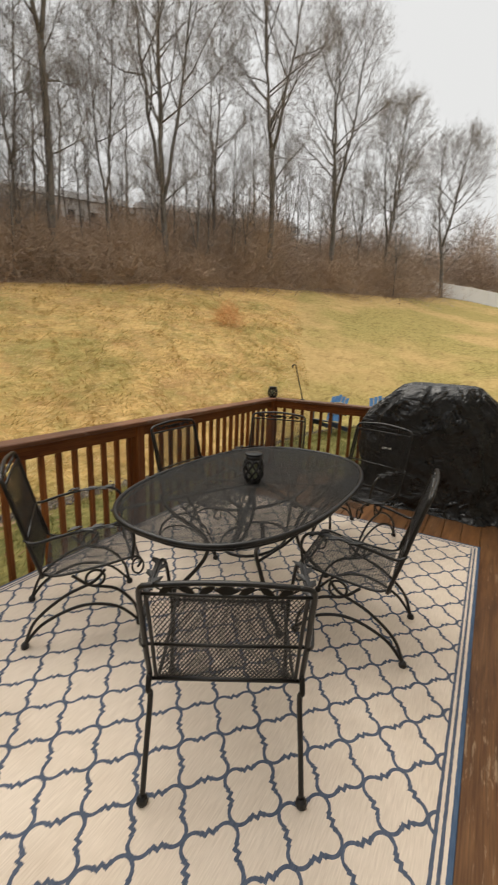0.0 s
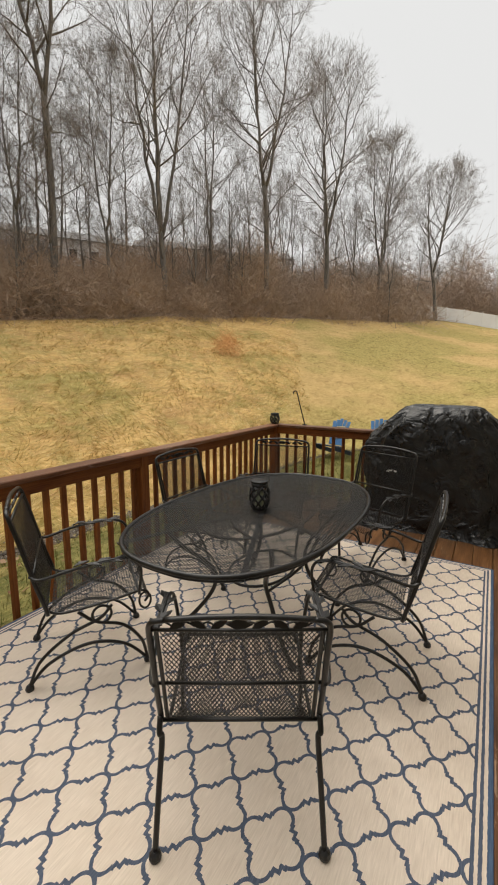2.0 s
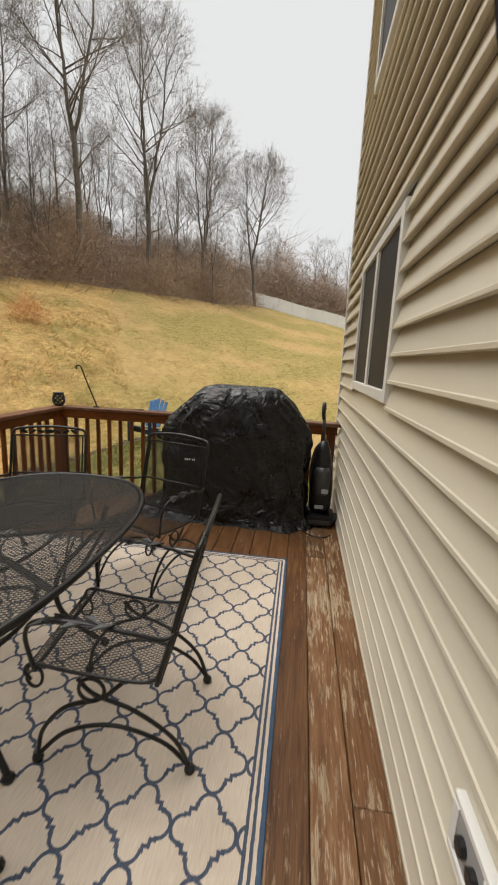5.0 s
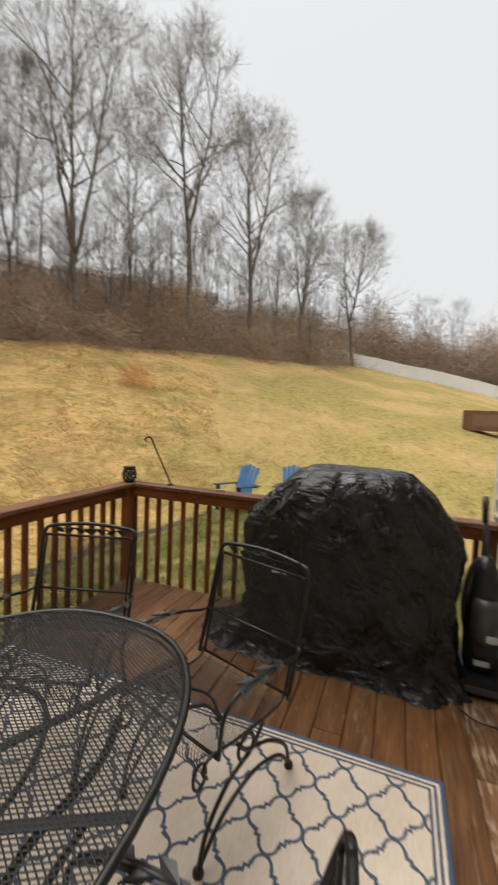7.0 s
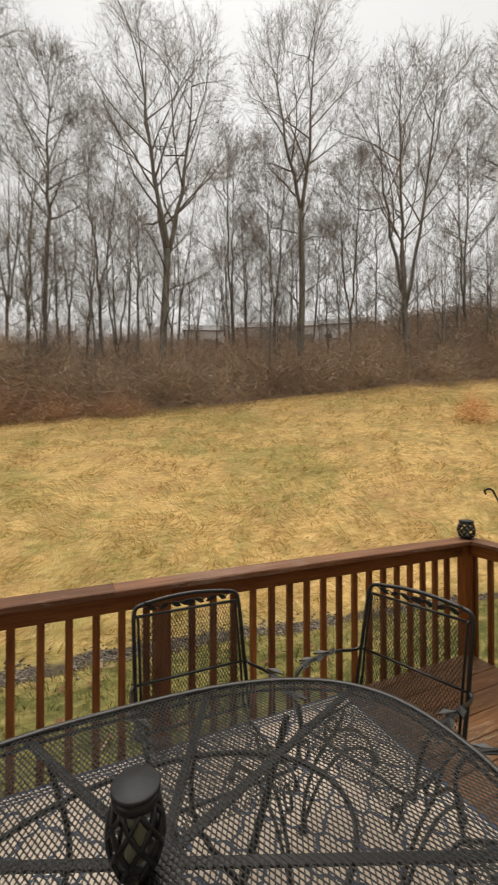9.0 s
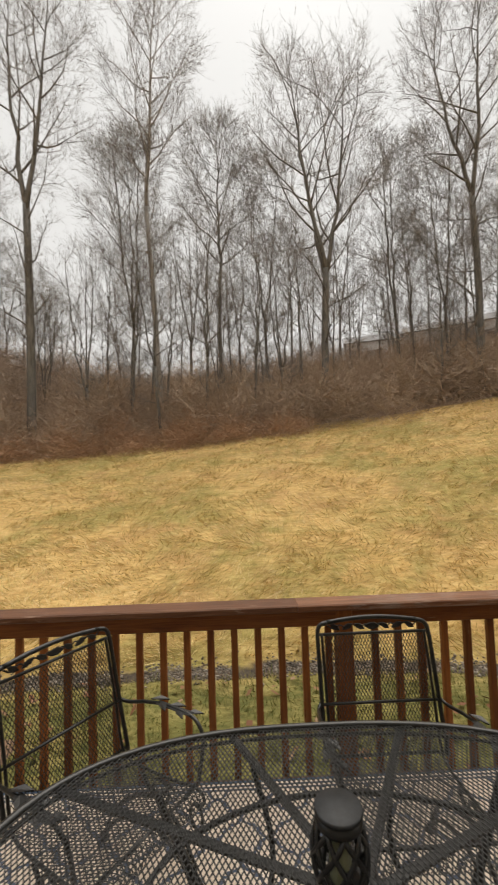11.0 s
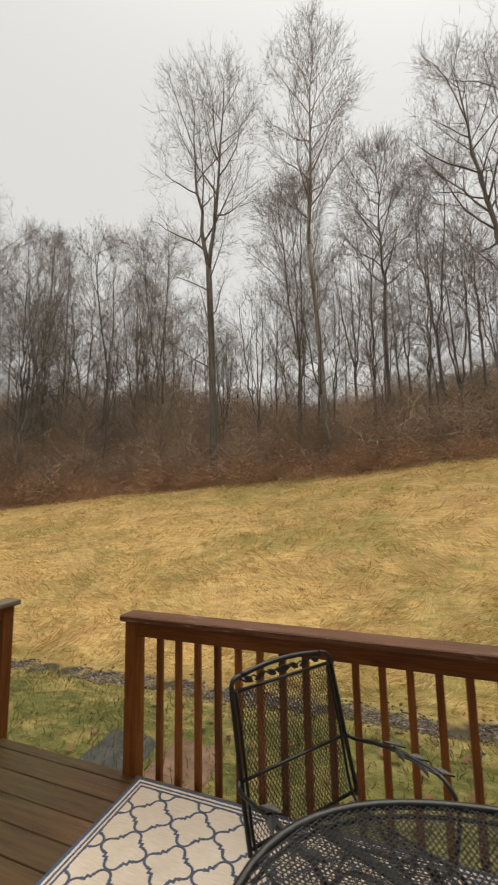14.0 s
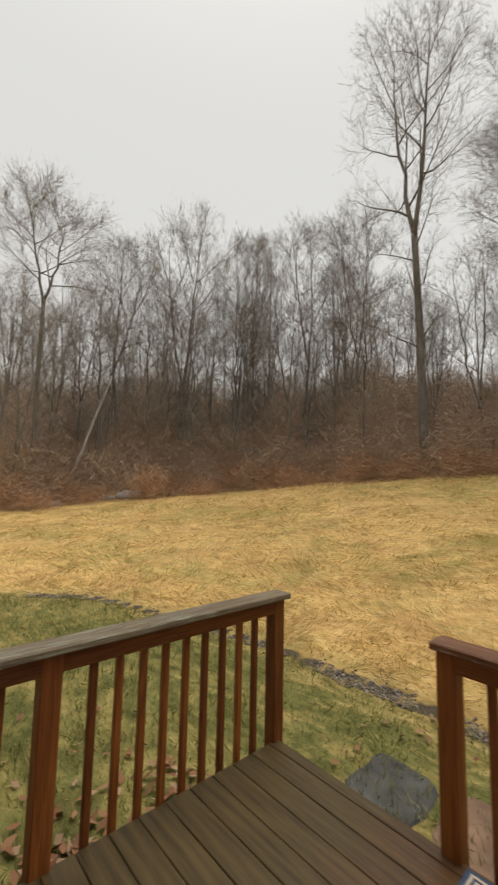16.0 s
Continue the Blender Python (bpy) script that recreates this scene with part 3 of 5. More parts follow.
# dark sheet added below the boards, standing in for shade in their gaps
part("underside", Geo().box(DX0 + 0.05, DX1, DY0 + 0.05, DY1 - 0.05, -0.06, -0.045), dark_grey, deck)
for i in range(8):
    px_, py_ = (DX0 + 0.1, DY0 + 0.3 + i * 1.9) if i < 4 else (0.2, DY0 + 0.3 + (i - 4) * 1.9)
    part("support_post", Geo().beam((px_, min(py_, DY1 - 0.1), -0.06), (px_, min(py_, DY1 - 0.1), -0.62), 0.09, 0.09), rail_mats["z"], deck)


# ---- railing ----
def railing(name, p0, p1, posts, out, label, cap=None):
    """A rail from p0 to p1 in plan; posts at distances along it; out points away from the deck."""
    p0, p1, out = Vector((*p0, 0)), Vector((*p1, 0)), Vector((*out, 0))
    d = (p1 - p0).normalized()
    ax = "y" if abs(d.y) > 0.5 else "x"
    top = thing(name, label, "railing", "deck railings")
    length = (p1 - p0).length
    seams = [0, length] if length < 4 else [0, length * 0.46, length]
    for a, b in zip(seams, seams[1:]):
        q0, q1 = p0 + d * (a + 0.001), p0 + d * (b - 0.001)
        part("cap_board", Geo().beam(q0 + Vector((0, 0, 0.901)), q1 + Vector((0, 0, 0.901)), 0.14, 0.036, 0.006), cap or cap_mats[ax], top, "lichen-grey weathered rail cap" if cap else "weathered red-brown rail cap")
    q0, q1 = p0 - out * 0.005, p1 - out * 0.005
    part("top_rail", Geo().beam(q0 + d * 0.03 + Vector((0, 0, 0.835)), q1 - d * 0.03 + Vector((0, 0, 0.835)), 0.036, 0.088), rail_mats[ax], top)
    for s in posts:
        c = p0 + d * s + out * 0.015
        part("post", Geo().beam(c + Vector((0, 0, -0.2)), c + Vector((0, 0, 0.881)), 0.09, 0.09, 0.006), rail_mats["z"], top)
    me = Geo().beam((0, 0, -0.13), (0, 0, 0.88), 0.036, 0.036, 0.004).mesh("baluster")
    s = 0.10
    while s < length - 0.05:
        if min(abs(s - k) for k in posts) > 0.075:
            b = part("baluster", None, rail_mats["z"], top, me=me)
            c = p0 + d * s + out * 0.033
            b.matrix_basis = pose(c.x, c.y, random.uniform(-0.006, 0.004), 0, 0, random.uniform(-4, 4))
        s += 0.1305


railing("railing", (-2.51, -0.09), (-2.51, 4.85), (0.055, 2.53, 4.99), (-1, 0), "red-brown stained timber railing along the lawn side")
railing("railing", (-2.58, 4.92), (0.56, 4.92), (1.6, 3.05), (0, 1), "red-brown stained timber railing behind the grill")
railing("railing", (-2.56, -1.146), (0.56, -1.146), (0.06, 1.48, 2.95), (0, -1), "red-brown stained timber railing at the stair end", cap_grey)

# ---- house ----
WX = 0.57
wall = tagged(new("wall_house"), "beige horizontal vinyl siding house wall", "wall", kind="structure")
LW = (2.83, 4.08, 1.375, 2.205)
UW = (3.42, 4.45, 3.66, 5.05)
DR = (-1.0, 1.10, 0.0, 2.08)
HY0, HY1, HZ0, HZ1 = -3.2, 5.28, -0.7, 5.42
holes = [LW, UW, DR]
ys = sorted({HY0, HY1, *[h[0] for h in holes], *[h[1] for h in holes]})
g = Geo()
for a, b in zip(ys, ys[1:]):
    z = HZ0
    for h in sorted((h for h in holes if h[0] <= a and h[1] >= b), key=lambda h: h[2]):
        if h[2] > z:
            g.box(WX + 0.02, WX + 0.16, a, b, z, h[2], 0.001)
        z = h[3]
    g.box(WX + 0.02, WX + 0.16, a, b, z, HZ1, 0.001)
part("wall_core", g, dark_room, wall)
STEP = 0.127
row, z = 0, -0.1
lap = {}
while z < HZ1 - 0.01:
    spans = [(HY0, HY1 - 0.03)]
    for h in holes:
        if h[2] - 0.05 < z + STEP and h[3] + 0.05 > z + 0.02:
            spans = [s for a, b in spans for s in ((a, min(b, h[0] - 0.05)), (max(a, h[1] + 0.05), b)) if s[1] - s[0] > 0.02]
    for a, b in spans:
        key = (round(a, 3), round(b, 3))
        if key not in lap:
            # one lap: a shallow step with a rounded drip edge, leaning back towards its top
            pr = [(0.0, 0.012), (-0.018, 0.012), (-0.024, 0.0), (-0.037, 0.0), (-0.04, 0.004), (-0.039, 0.017), (-0.034, 0.021), (0.002, STEP + 0.012), (0.006, STEP + 0.012)]
            k = len(pr)
            gg = Geo().add([(WX + 0.012 + p, yy, q_) for yy in (a, b) for p, q_ in pr], [(i, (i + 1) % k, k + (i + 1) % k, k + i)[::-1] for i in range(k)] + [tuple(range(k)), tuple(range(2 * k - 1, k - 1, -1))])
            lap[key] = gg.mesh("siding_plank")
        o = part("siding_plank", None, siding_mat, wall, me=lap[key])
        o.location.z = z
    z += STEP
part("corner_trim", Geo().box(WX - 0.028, WX + 0.05, HY1 - 0.06, HY1 + 0.004, -0.2, HZ1), white_trim, wall, "white corner trim")
part("base_flashing", Geo().box(WX - 0.012, WX + 0.01, -1.15, DY1, 0.0, 0.012, 0.001), white_trim, wall)
side = tagged(new("wall_side"), "plain beige side walls that close the house", "wall", kind="structure")
part("end_wall", Geo().box(WX + 0.16, 9, HY1 - 0.14, HY1, HZ0, HZ1), siding_mat, side)
part("end_wall", Geo().box(WX + 0.16, 9, HY0, HY0 + 0.14, HZ0, HZ1), siding_mat, side)
part("back_wall", Geo().box(8.86, 9, HY0 + 0.14, HY1 - 0.14, HZ0, HZ1), siding_mat, side)
inside = tagged(new("interior"), "dim plain room behind the windows", "room", kind="structure")
part("room_floor", Geo().box(WX + 0.17, 8.85, HY0 + 0.15, HY1 - 0.15, -0.05, 0.0), dark_room, inside)
part("room_ceiling", Geo().box(WX + 0.17, 8.85, HY0 + 0.15, HY1 - 0.15, 2.5, 2.75), dark_room, inside)
roof = tagged(new("roof"), "grey shingled roof with grey soffit and fascia", "roof", kind="structure")
part("soffit", Geo().box(0.318, 9.4, HY0 - 0.3, HY1 + 0.32, HZ1, HZ1 + 0.03), soffit_mat, roof)
part("fascia", Geo().box(0.288, 0.315, HY0 - 0.3, HY1 + 0.32, HZ1 - 0.02, HZ1 + 0.16), soffit_mat, roof)
part("gutter", Geo().box(0.262, 0.286, HY0 - 0.3, HY1 + 0.32, HZ1 + 0.02, HZ1 + 0.15, 0.006), soffit_mat, roof)
part("shingles", Geo().add([(0.25, HY0 - 0.35, HZ1 + 0.17), (9.45, HY0 - 0.35, HZ1 + 0.17), (9.45, HY1 + 0.37, HZ1 + 0.17), (0.25, HY1 + 0.37, HZ1 + 0.17), (4.8, HY0 - 0.35, HZ1 + 2.4), (4.8, HY1 + 0.37, HZ1 + 2.4)], [(3, 2, 1, 0), (0, 4, 5, 3), (1, 2, 5, 4), (0, 1, 4), (2, 3, 5)]), roof_mat, roof)
# wing of the house past the corner, with its eave
wing = tagged(new("wing"), "beige sided house wing with grey eave past the corner", "wall", kind="structure")
part("wing_wall", Geo().box(1.5, 9, HY1 + 0.01, 8.7, HZ0, 5.23), siding_mat, wing)
part("soffit", Geo().box(1.052, 9, HY1 + 0.34, 9.0, 5.235, 5.265), soffit_mat, wing)
part("fascia", Geo().box(1.025, 1.05, HY1 + 0.34, 9.02, 5.21, 5.39), soffit_mat, wing)
part("shingles", Geo().add([(1.0, HY1 + 0.4, 5.4), (9, HY1 + 0.4, 5.4), (9, 9.05, 5.4), (1.0, 9.05, 5.4), (5.0, HY1 + 0.4, 7.4), (5.0, 9.05, 7.4)], [(3, 2, 1, 0), (0, 4, 5, 3), (1, 2, 5, 4), (0, 1, 4), (2, 3, 5)]), roof_mat, wing)


def window(name, h, label, mullion, dark):
    y0, y1, z0, z1 = h
    win = tagged(new(name), label, "window", kind="structure")
    x0, x1 = WX - 0.032, WX + 0.03
    fr = 0.05
    for nm, b in (("window_frame", (y0 - fr, y0 + 0.012, z0 - fr, z1 + fr)), ("window_frame", (y1 - 0.012, y1 + fr, z0 - fr, z1 + fr)), ("window_frame", (y0 + 0.012, y1 - 0.012, z1 - 0.012, z1 + fr)), ("window_sill", (y0 + 0.012, y1 - 0.012, z0 - fr, z0 + 0.012))):
        part(nm, Geo().box(x0, x1, b[0], b[1], b[2], b[3], 0.005), white_trim, win)
    if mullion:
        part("mullion", Geo().box(x0 + 0.004, x1, mullion - 0.035, mullion + 0.035, z0 + 0.012, z1 - 0.012, 0.004), white_trim, win)
    edges = [y0 + 0.012] + ([mullion] if mullion else []) + [y1 - 0.012]
    for a, b in zip(edges, edges[1:]):
        a2, b2 = a + (0.036 if a == mullion else 0), b - (0.036 if b == mullion else 0)
        p = part("pane", Geo().box(WX + 0.0, WX + 0.006, a2, b2, z0 + 0.013, z1 - 0.013, 0.001), glass, win)
        p.visible_shadow = False
        part("insect_screen" if dark else "blind", Geo().box(WX - 0.014 if dark else WX + 0.03, WX - 0.011 if dark else WX + 0.034, a2, b2, z0 + 0.013, z1 - 0.013, 0.001), screen_mat if dark else dark_blind, win, "dark insect screen" if dark else "grey closed blind")


window("window_1", LW, "white framed double window with dark screens", 3.47, True)
window("window_2", UW, "white framed upper window with dark screen", None, True)
door = tagged(new("door_1"), "white framed glazed patio door", "door", kind="structure")
y0, y1, z0, z1 = DR
for b in ((y0, y0 + 0.09, z0, z1), (y1 - 0.09, y1, z0, z1), (y0 + 0.09, y1 - 0.09, z1 - 0.09, z1), (y0 + 0.09, y1 - 0.09, z0, z0 + 0.06), (-0.01, 0.11, z0 + 0.06, z1 - 0.09)):
    part("door_frame", Geo().box(WX - 0.03, WX + 0.1, *b, 0.005), white_trim, door)
for a, b in ((y0 + 0.09, -0.01), (0.11, y1 - 0.09)):
    p = part("pane", Geo().box(WX + 0.03, WX + 0.036, a, b, 0.06, z1 - 0.09, 0.001), glass, door)
    p.visible_shadow = False
part("door_handle", Geo().tube(smooth_path([(WX - 0.03, 0.05, 0.95), (WX - 0.07, 0.05, 0.97), (WX - 0.07, 0.05, 1.1), (WX - 0.03, 0.05, 1.12)], 4), 0.009), chrome_grey, door)

# outlet on the wall
out = thing("outdoor_outlet", "white weatherproof outlet box on the siding", "outlet", at=(WX - 0.02, 1.42, 0.52))
g = Geo()
for b in ((-0.09, 0.09, 0.055, 0.075), (-0.09, 0.09, -0.075, -0.055), (-0.09, -0.062, -0.055, 0.055), (0.062, 0.09, -0.055, 0.055)):
    g.box(-0.012, 0.012, *b, 0.003)
part("surround", g, white_trim, out)
part("cover_plate", Geo().box(-0.008, 0.012, -0.062, 0.062, -0.055, 0.055), plain("grey_outlet_plate", (0.35, 0.35, 0.36), 0.4), out)
for yy in (-0.028, 0.028):
    part("socket", Geo().lathe([(0.02, 0), (0.02, 0.012), (0.014, 0.014)], 10), black_plastic, out).matrix_basis = pose(-0.008, yy, 0, 0, -90, 0)

# wall lantern
lamp = thing("wall_lantern", "black outdoor wall lantern with clear glass panes", "wall lamp", at=(0.405, 1.34, 1.81))
lamp.scale = (0.69, 0.69, 0.69)
part("back_plate", Geo().box(0.19, 0.225, -0.055, 0.055, -0.16, 0.14, 0.008), black_plastic, lamp)
part("arm", Geo().tube(smooth_path([(0.2, 0, -0.08), (0.12, 0, -0.03), (0.05, 0, 0.0), (0, 0, 0.02)], 5), 0.016, 8), black_plastic, lamp)
part("base_cup", Geo().lathe([(0.008, -0.04), (0.02, -0.03), (0.012, -0.012), (0.028, 0.0), (0.04, 0.03), (0.062, 0.075), (0.066, 0.09)], 6), black_plastic, lamp)
hexa = [(math.cos(k * 1.0472), math.sin(k * 1.0472)) for k in range(6)]
levels = [(0.064, 0.088), (0.085, 0.14), (0.098, 0.2), (0.1, 0.25), (0.094, 0.29)]
for k in range(6):
    part("rib", Geo().tube([(hexa[k][0] * r, hexa[k][1] * r, z) for r, z in levels], 0.007, 5), black_plastic, lamp)
    a, b = hexa[k], hexa[(k + 1) % 6]
    vs = [(q_[0] * r * 0.97, q_[1] * r * 0.97, z) for r, z in levels for q_ in (a, b)]
    p = part("pane", Geo().add(vs, [(2 * i, 2 * i + 1, 2 * i + 3, 2 * i + 2) for i in range(4)]), lamp_glass, lamp, smooth=True)
    p.modifiers.new("thickness", "SOLIDIFY").thickness = 0.003
    p.visible_shadow = False
part("bulb_socket", Geo().lathe([(0.02, 0.09), (0.02, 0.12), (0.015, 0.125)], 10), chrome_grey, lamp)
part("roof_cap", Geo().lathe([(0.112, 0.262), (0.122, 0.268), (0.118, 0.292), (0.062, 0.335), (0.05, 0.352)], 6), black_plastic, lamp)
part("finial", Geo().lathe([(0.016, 0.35), (0.024, 0.362), (0.014, 0.375), (0.022, 0.392), (0.012, 0.42), (0.004, 0.445), (0.001, 0.465)], 10), black_plastic, lamp, smooth=True)


# ---- mesh-topped iron furniture ----
def expanded(inside, x0, x1, y0, y1, lw, sw, wire, fold, thick=0.0008):
    """Expanded metal in the plane: strands that zigzag, kept where inside(x, y), then folded into place."""
    nx, ny = int((x1 - x0) / lw) + 1, int((y1 - y0) / (sw / 2)) + 1
    I, J = np.meshgrid(np.arange(nx), np.arange(ny), indexing="ij")
    X = x0 + (I + 0.5 * (J % 2)) * lw
    Y = y0 + J * sw / 2
    vs, fs = [], []
    for dx in (-0.5, 0.5):
        ax, ay = X.ravel(), Y.ravel()
        bx, by = ax + dx * lw, ay + sw / 2
        ok = inside(ax, ay) & inside(bx, by)
        a, b = np.stack([ax, ay], 1)[ok], np.stack([bx, by], 1)[ok]
        d = b - a
        nrm = np.stack([-d[:, 1], d[:, 0]], 1)
        nrm *= wire / 2 / np.linalg.norm(nrm, axis=1, keepdims=True)
        tilt = thick * 0.9
        quad = []
        for p in (a, b):
            quad += [fold(p[:, 0] - nrm[:, 0], p[:, 1] - nrm[:, 1], -thick + tilt * 0), fold(p[:, 0] + nrm[:, 0], p[:, 1] + nrm[:, 1], -thick), fold(p[:, 0] + nrm[:, 0], p[:, 1] + nrm[:, 1], thick), fold(p[:, 0] - nrm[:, 0], p[:, 1] - nrm[:, 1], thick)]
        base = sum(len(k) for k in vs)
        vs.append(np.stack(quad, 1).reshape(-1, 3))
        m = np.arange(len(a))[:, None] * 8 + base
        for q_ in ((0, 4, 5, 1), (1, 5, 6, 2), (2, 6, 7, 3), (3, 7, 4, 0)):
            fs.append(m + np.array(q_)[None])
    return np.concatenate(vs), np.concatenate(fs)


# table
TX, TY, HXT, HYT, TZ = -1.175, 2.14, 0.575, 0.945, 0.735


def oval(grow=0.0, m=64):
    """Outline of the table top: straight-sided oval."""
    p = 2.5
    out = []
    for k in range(m):
        a = 6.28318 * k / m
        c, s = math.cos(a), math.sin(a)
        out.append(((HXT + grow) * math.copysign(abs(c) ** (2 / p), c), (HYT + grow) * math.copysign(abs(s) ** (2 / p), s)))
    return out


table = thing("patio_table", "black wrought iron patio table with oval mesh top", "table", at=(TX, TY, 0))
vs, fs = expanded(lambda x, y: (np.abs(x) / (HXT - 0.008)) ** 2.5 + (np.abs(y) / (HYT - 0.008)) ** 2.5 < 1, -HXT, HXT, -HYT, HYT, 0.027, 0.0145, 0.0034, lambda x, y, z: np.stack([x, y, np.full_like(x, TZ) + z], 1))
part("tabletop", None, iron_mesh, table, "expanded metal mesh top", me=raw_mesh("tabletop", vs, fs))
part("rim", Geo().tube([(x, y, TZ - 0.004) for x, y in oval()], 0.0125, 8, closed=True), iron, table, smooth=True)
part("apron_ring", Geo().tube([(x, y, TZ - 0.028) for x, y in oval(-0.012)], 0.006, 6, closed=True), iron, table, smooth=True)
for ex, ey in ((0.56, 0.3), (0.36, 0.84), (-0.36, 0.84), (-0.56, 0.3)):
    for sgn in (-1, 1):
        part("spoke", Geo().beam((0, 0, TZ - 0.014), (sgn * ex, sgn * ey, TZ - 0.014), 0.026, 0.008, 0.001), iron, table)
part("hub_plate", Geo().lathe([(0.06, TZ - 0.024), (0.062, TZ - 0.012), (0.05, TZ - 0.009)], 20), iron, table)
part("leg_ring", Geo().tube([(0.3 * math.cos(a), 0.5 * math.sin(a), TZ - 0.022) for a in [6.283 * i / 40 for i in range(40)]], 0.008, 6, closed=True), iron, table, smooth=True)
for sx in (-1, 1):
    for sy in (-1, 1):
        leg = part("leg", Geo().tube(smooth_path([(sx * 0.33, sy * 0.52, TZ - 0.02), (sx * 0.3, sy * 0.46, 0.6), (sx * 0.18, sy * 0.3, 0.42), (sx * 0.2, sy * 0.26, 0.26), (sx * 0.3, sy * 0.32, 0.1), (sx * 0.38, sy * 0.36, 0.025)], 6), 0.013, 7), iron, table, smooth=True)
        part("foot", Geo().lathe([(0.022, 0.009), (0.024, 0.02), (0.014, 0.034)], 10, (sx * 0.38, sy * 0.36, 0)), iron, leg)
        part("brace", Geo().tube(smooth_path([(sx * 0.19, sy * 0.28, 0.36), (sx * 0.34, sy * 0.18, 0.5), (sx * 0.46, sy * 0.24, TZ - 0.02)], 6), 0.009, 6), iron, table, smooth=True)
part("stretcher_ring", Geo().tube([(0.19 * math.cos(a), 0.27 * math.sin(a), 0.34) for a in [6.283 * i / 28 for i in range(28)]], 0.009, 6, closed=True), iron, table, smooth=True)

# chair: profile of seat and back in its own plane, front along +y
prof = smooth_path([(0, 0.265, 0.36), (0, 0.285, 0.395), (0, 0.25, 0.425), (0, 0.12, 0.405), (0, -0.08, 0.385), (0, -0.17, 0.395), (0, -0.21, 0.45), (0, -0.236, 0.62), (0, -0.27, 0.8), (0, -0.287, 0.88)], 5)
PY = np.array([p.y for p in prof])
PZ = np.array([p.z for p in prof])
PS = np.concatenate([[0], np.cumsum(np.hypot(np.diff(PY), np.diff(PZ)))])
SEAT_W = 0.235


def chair_fold(x, s, z):
    y, h = np.interp(s, PS, PY), np.interp(s, PS, PZ)
    t0, t1 = np.interp(s - 0.01, PS, PY), np.interp(s + 0.01, PS, PY)
    h0, h1 = np.interp(s - 0.01, PS, PZ), np.interp(s + 0.01, PS, PZ)
    ln = np.hypot(t1 - t0, h1 - h0) + 1e-9
    return np.stack([x, y + z * (h1 - h0) / ln, h - z * (t1 - t0) / ln], 1)


cut = PS[-1] * 0.52


def leaf(g, c, ang, size, tilt_y):
    """A small cupped iron leaf in the plane of the chair back or arm."""
    c = Vector(c)
    d = Vector((math.cos(ang), tilt_y * math.sin(ang), math.sin(ang)))
    s = Vector((-math.sin(ang), tilt_y * math.cos(ang), math.cos(ang)))
    up = d.cross(s).normalized() * 0.004
    pts = [c - d * size, c - d * size * 0.3 + s * size * 0.42, c + d * size * 0.4 + s * size * 0.34, c + d * size, c + d * size * 0.4 - s * size * 0.34, c - d * size * 0.3 - s * size * 0.42]
    g.add([p + up for p in pts] + [p - up for p in pts], [(0, 1, 2, 3, 4, 5), (11, 10, 9, 8, 7, 6)] + [(i, 6 + i, 6 + (i + 1) % 6, (i + 1) % 6) for i in range(6)])


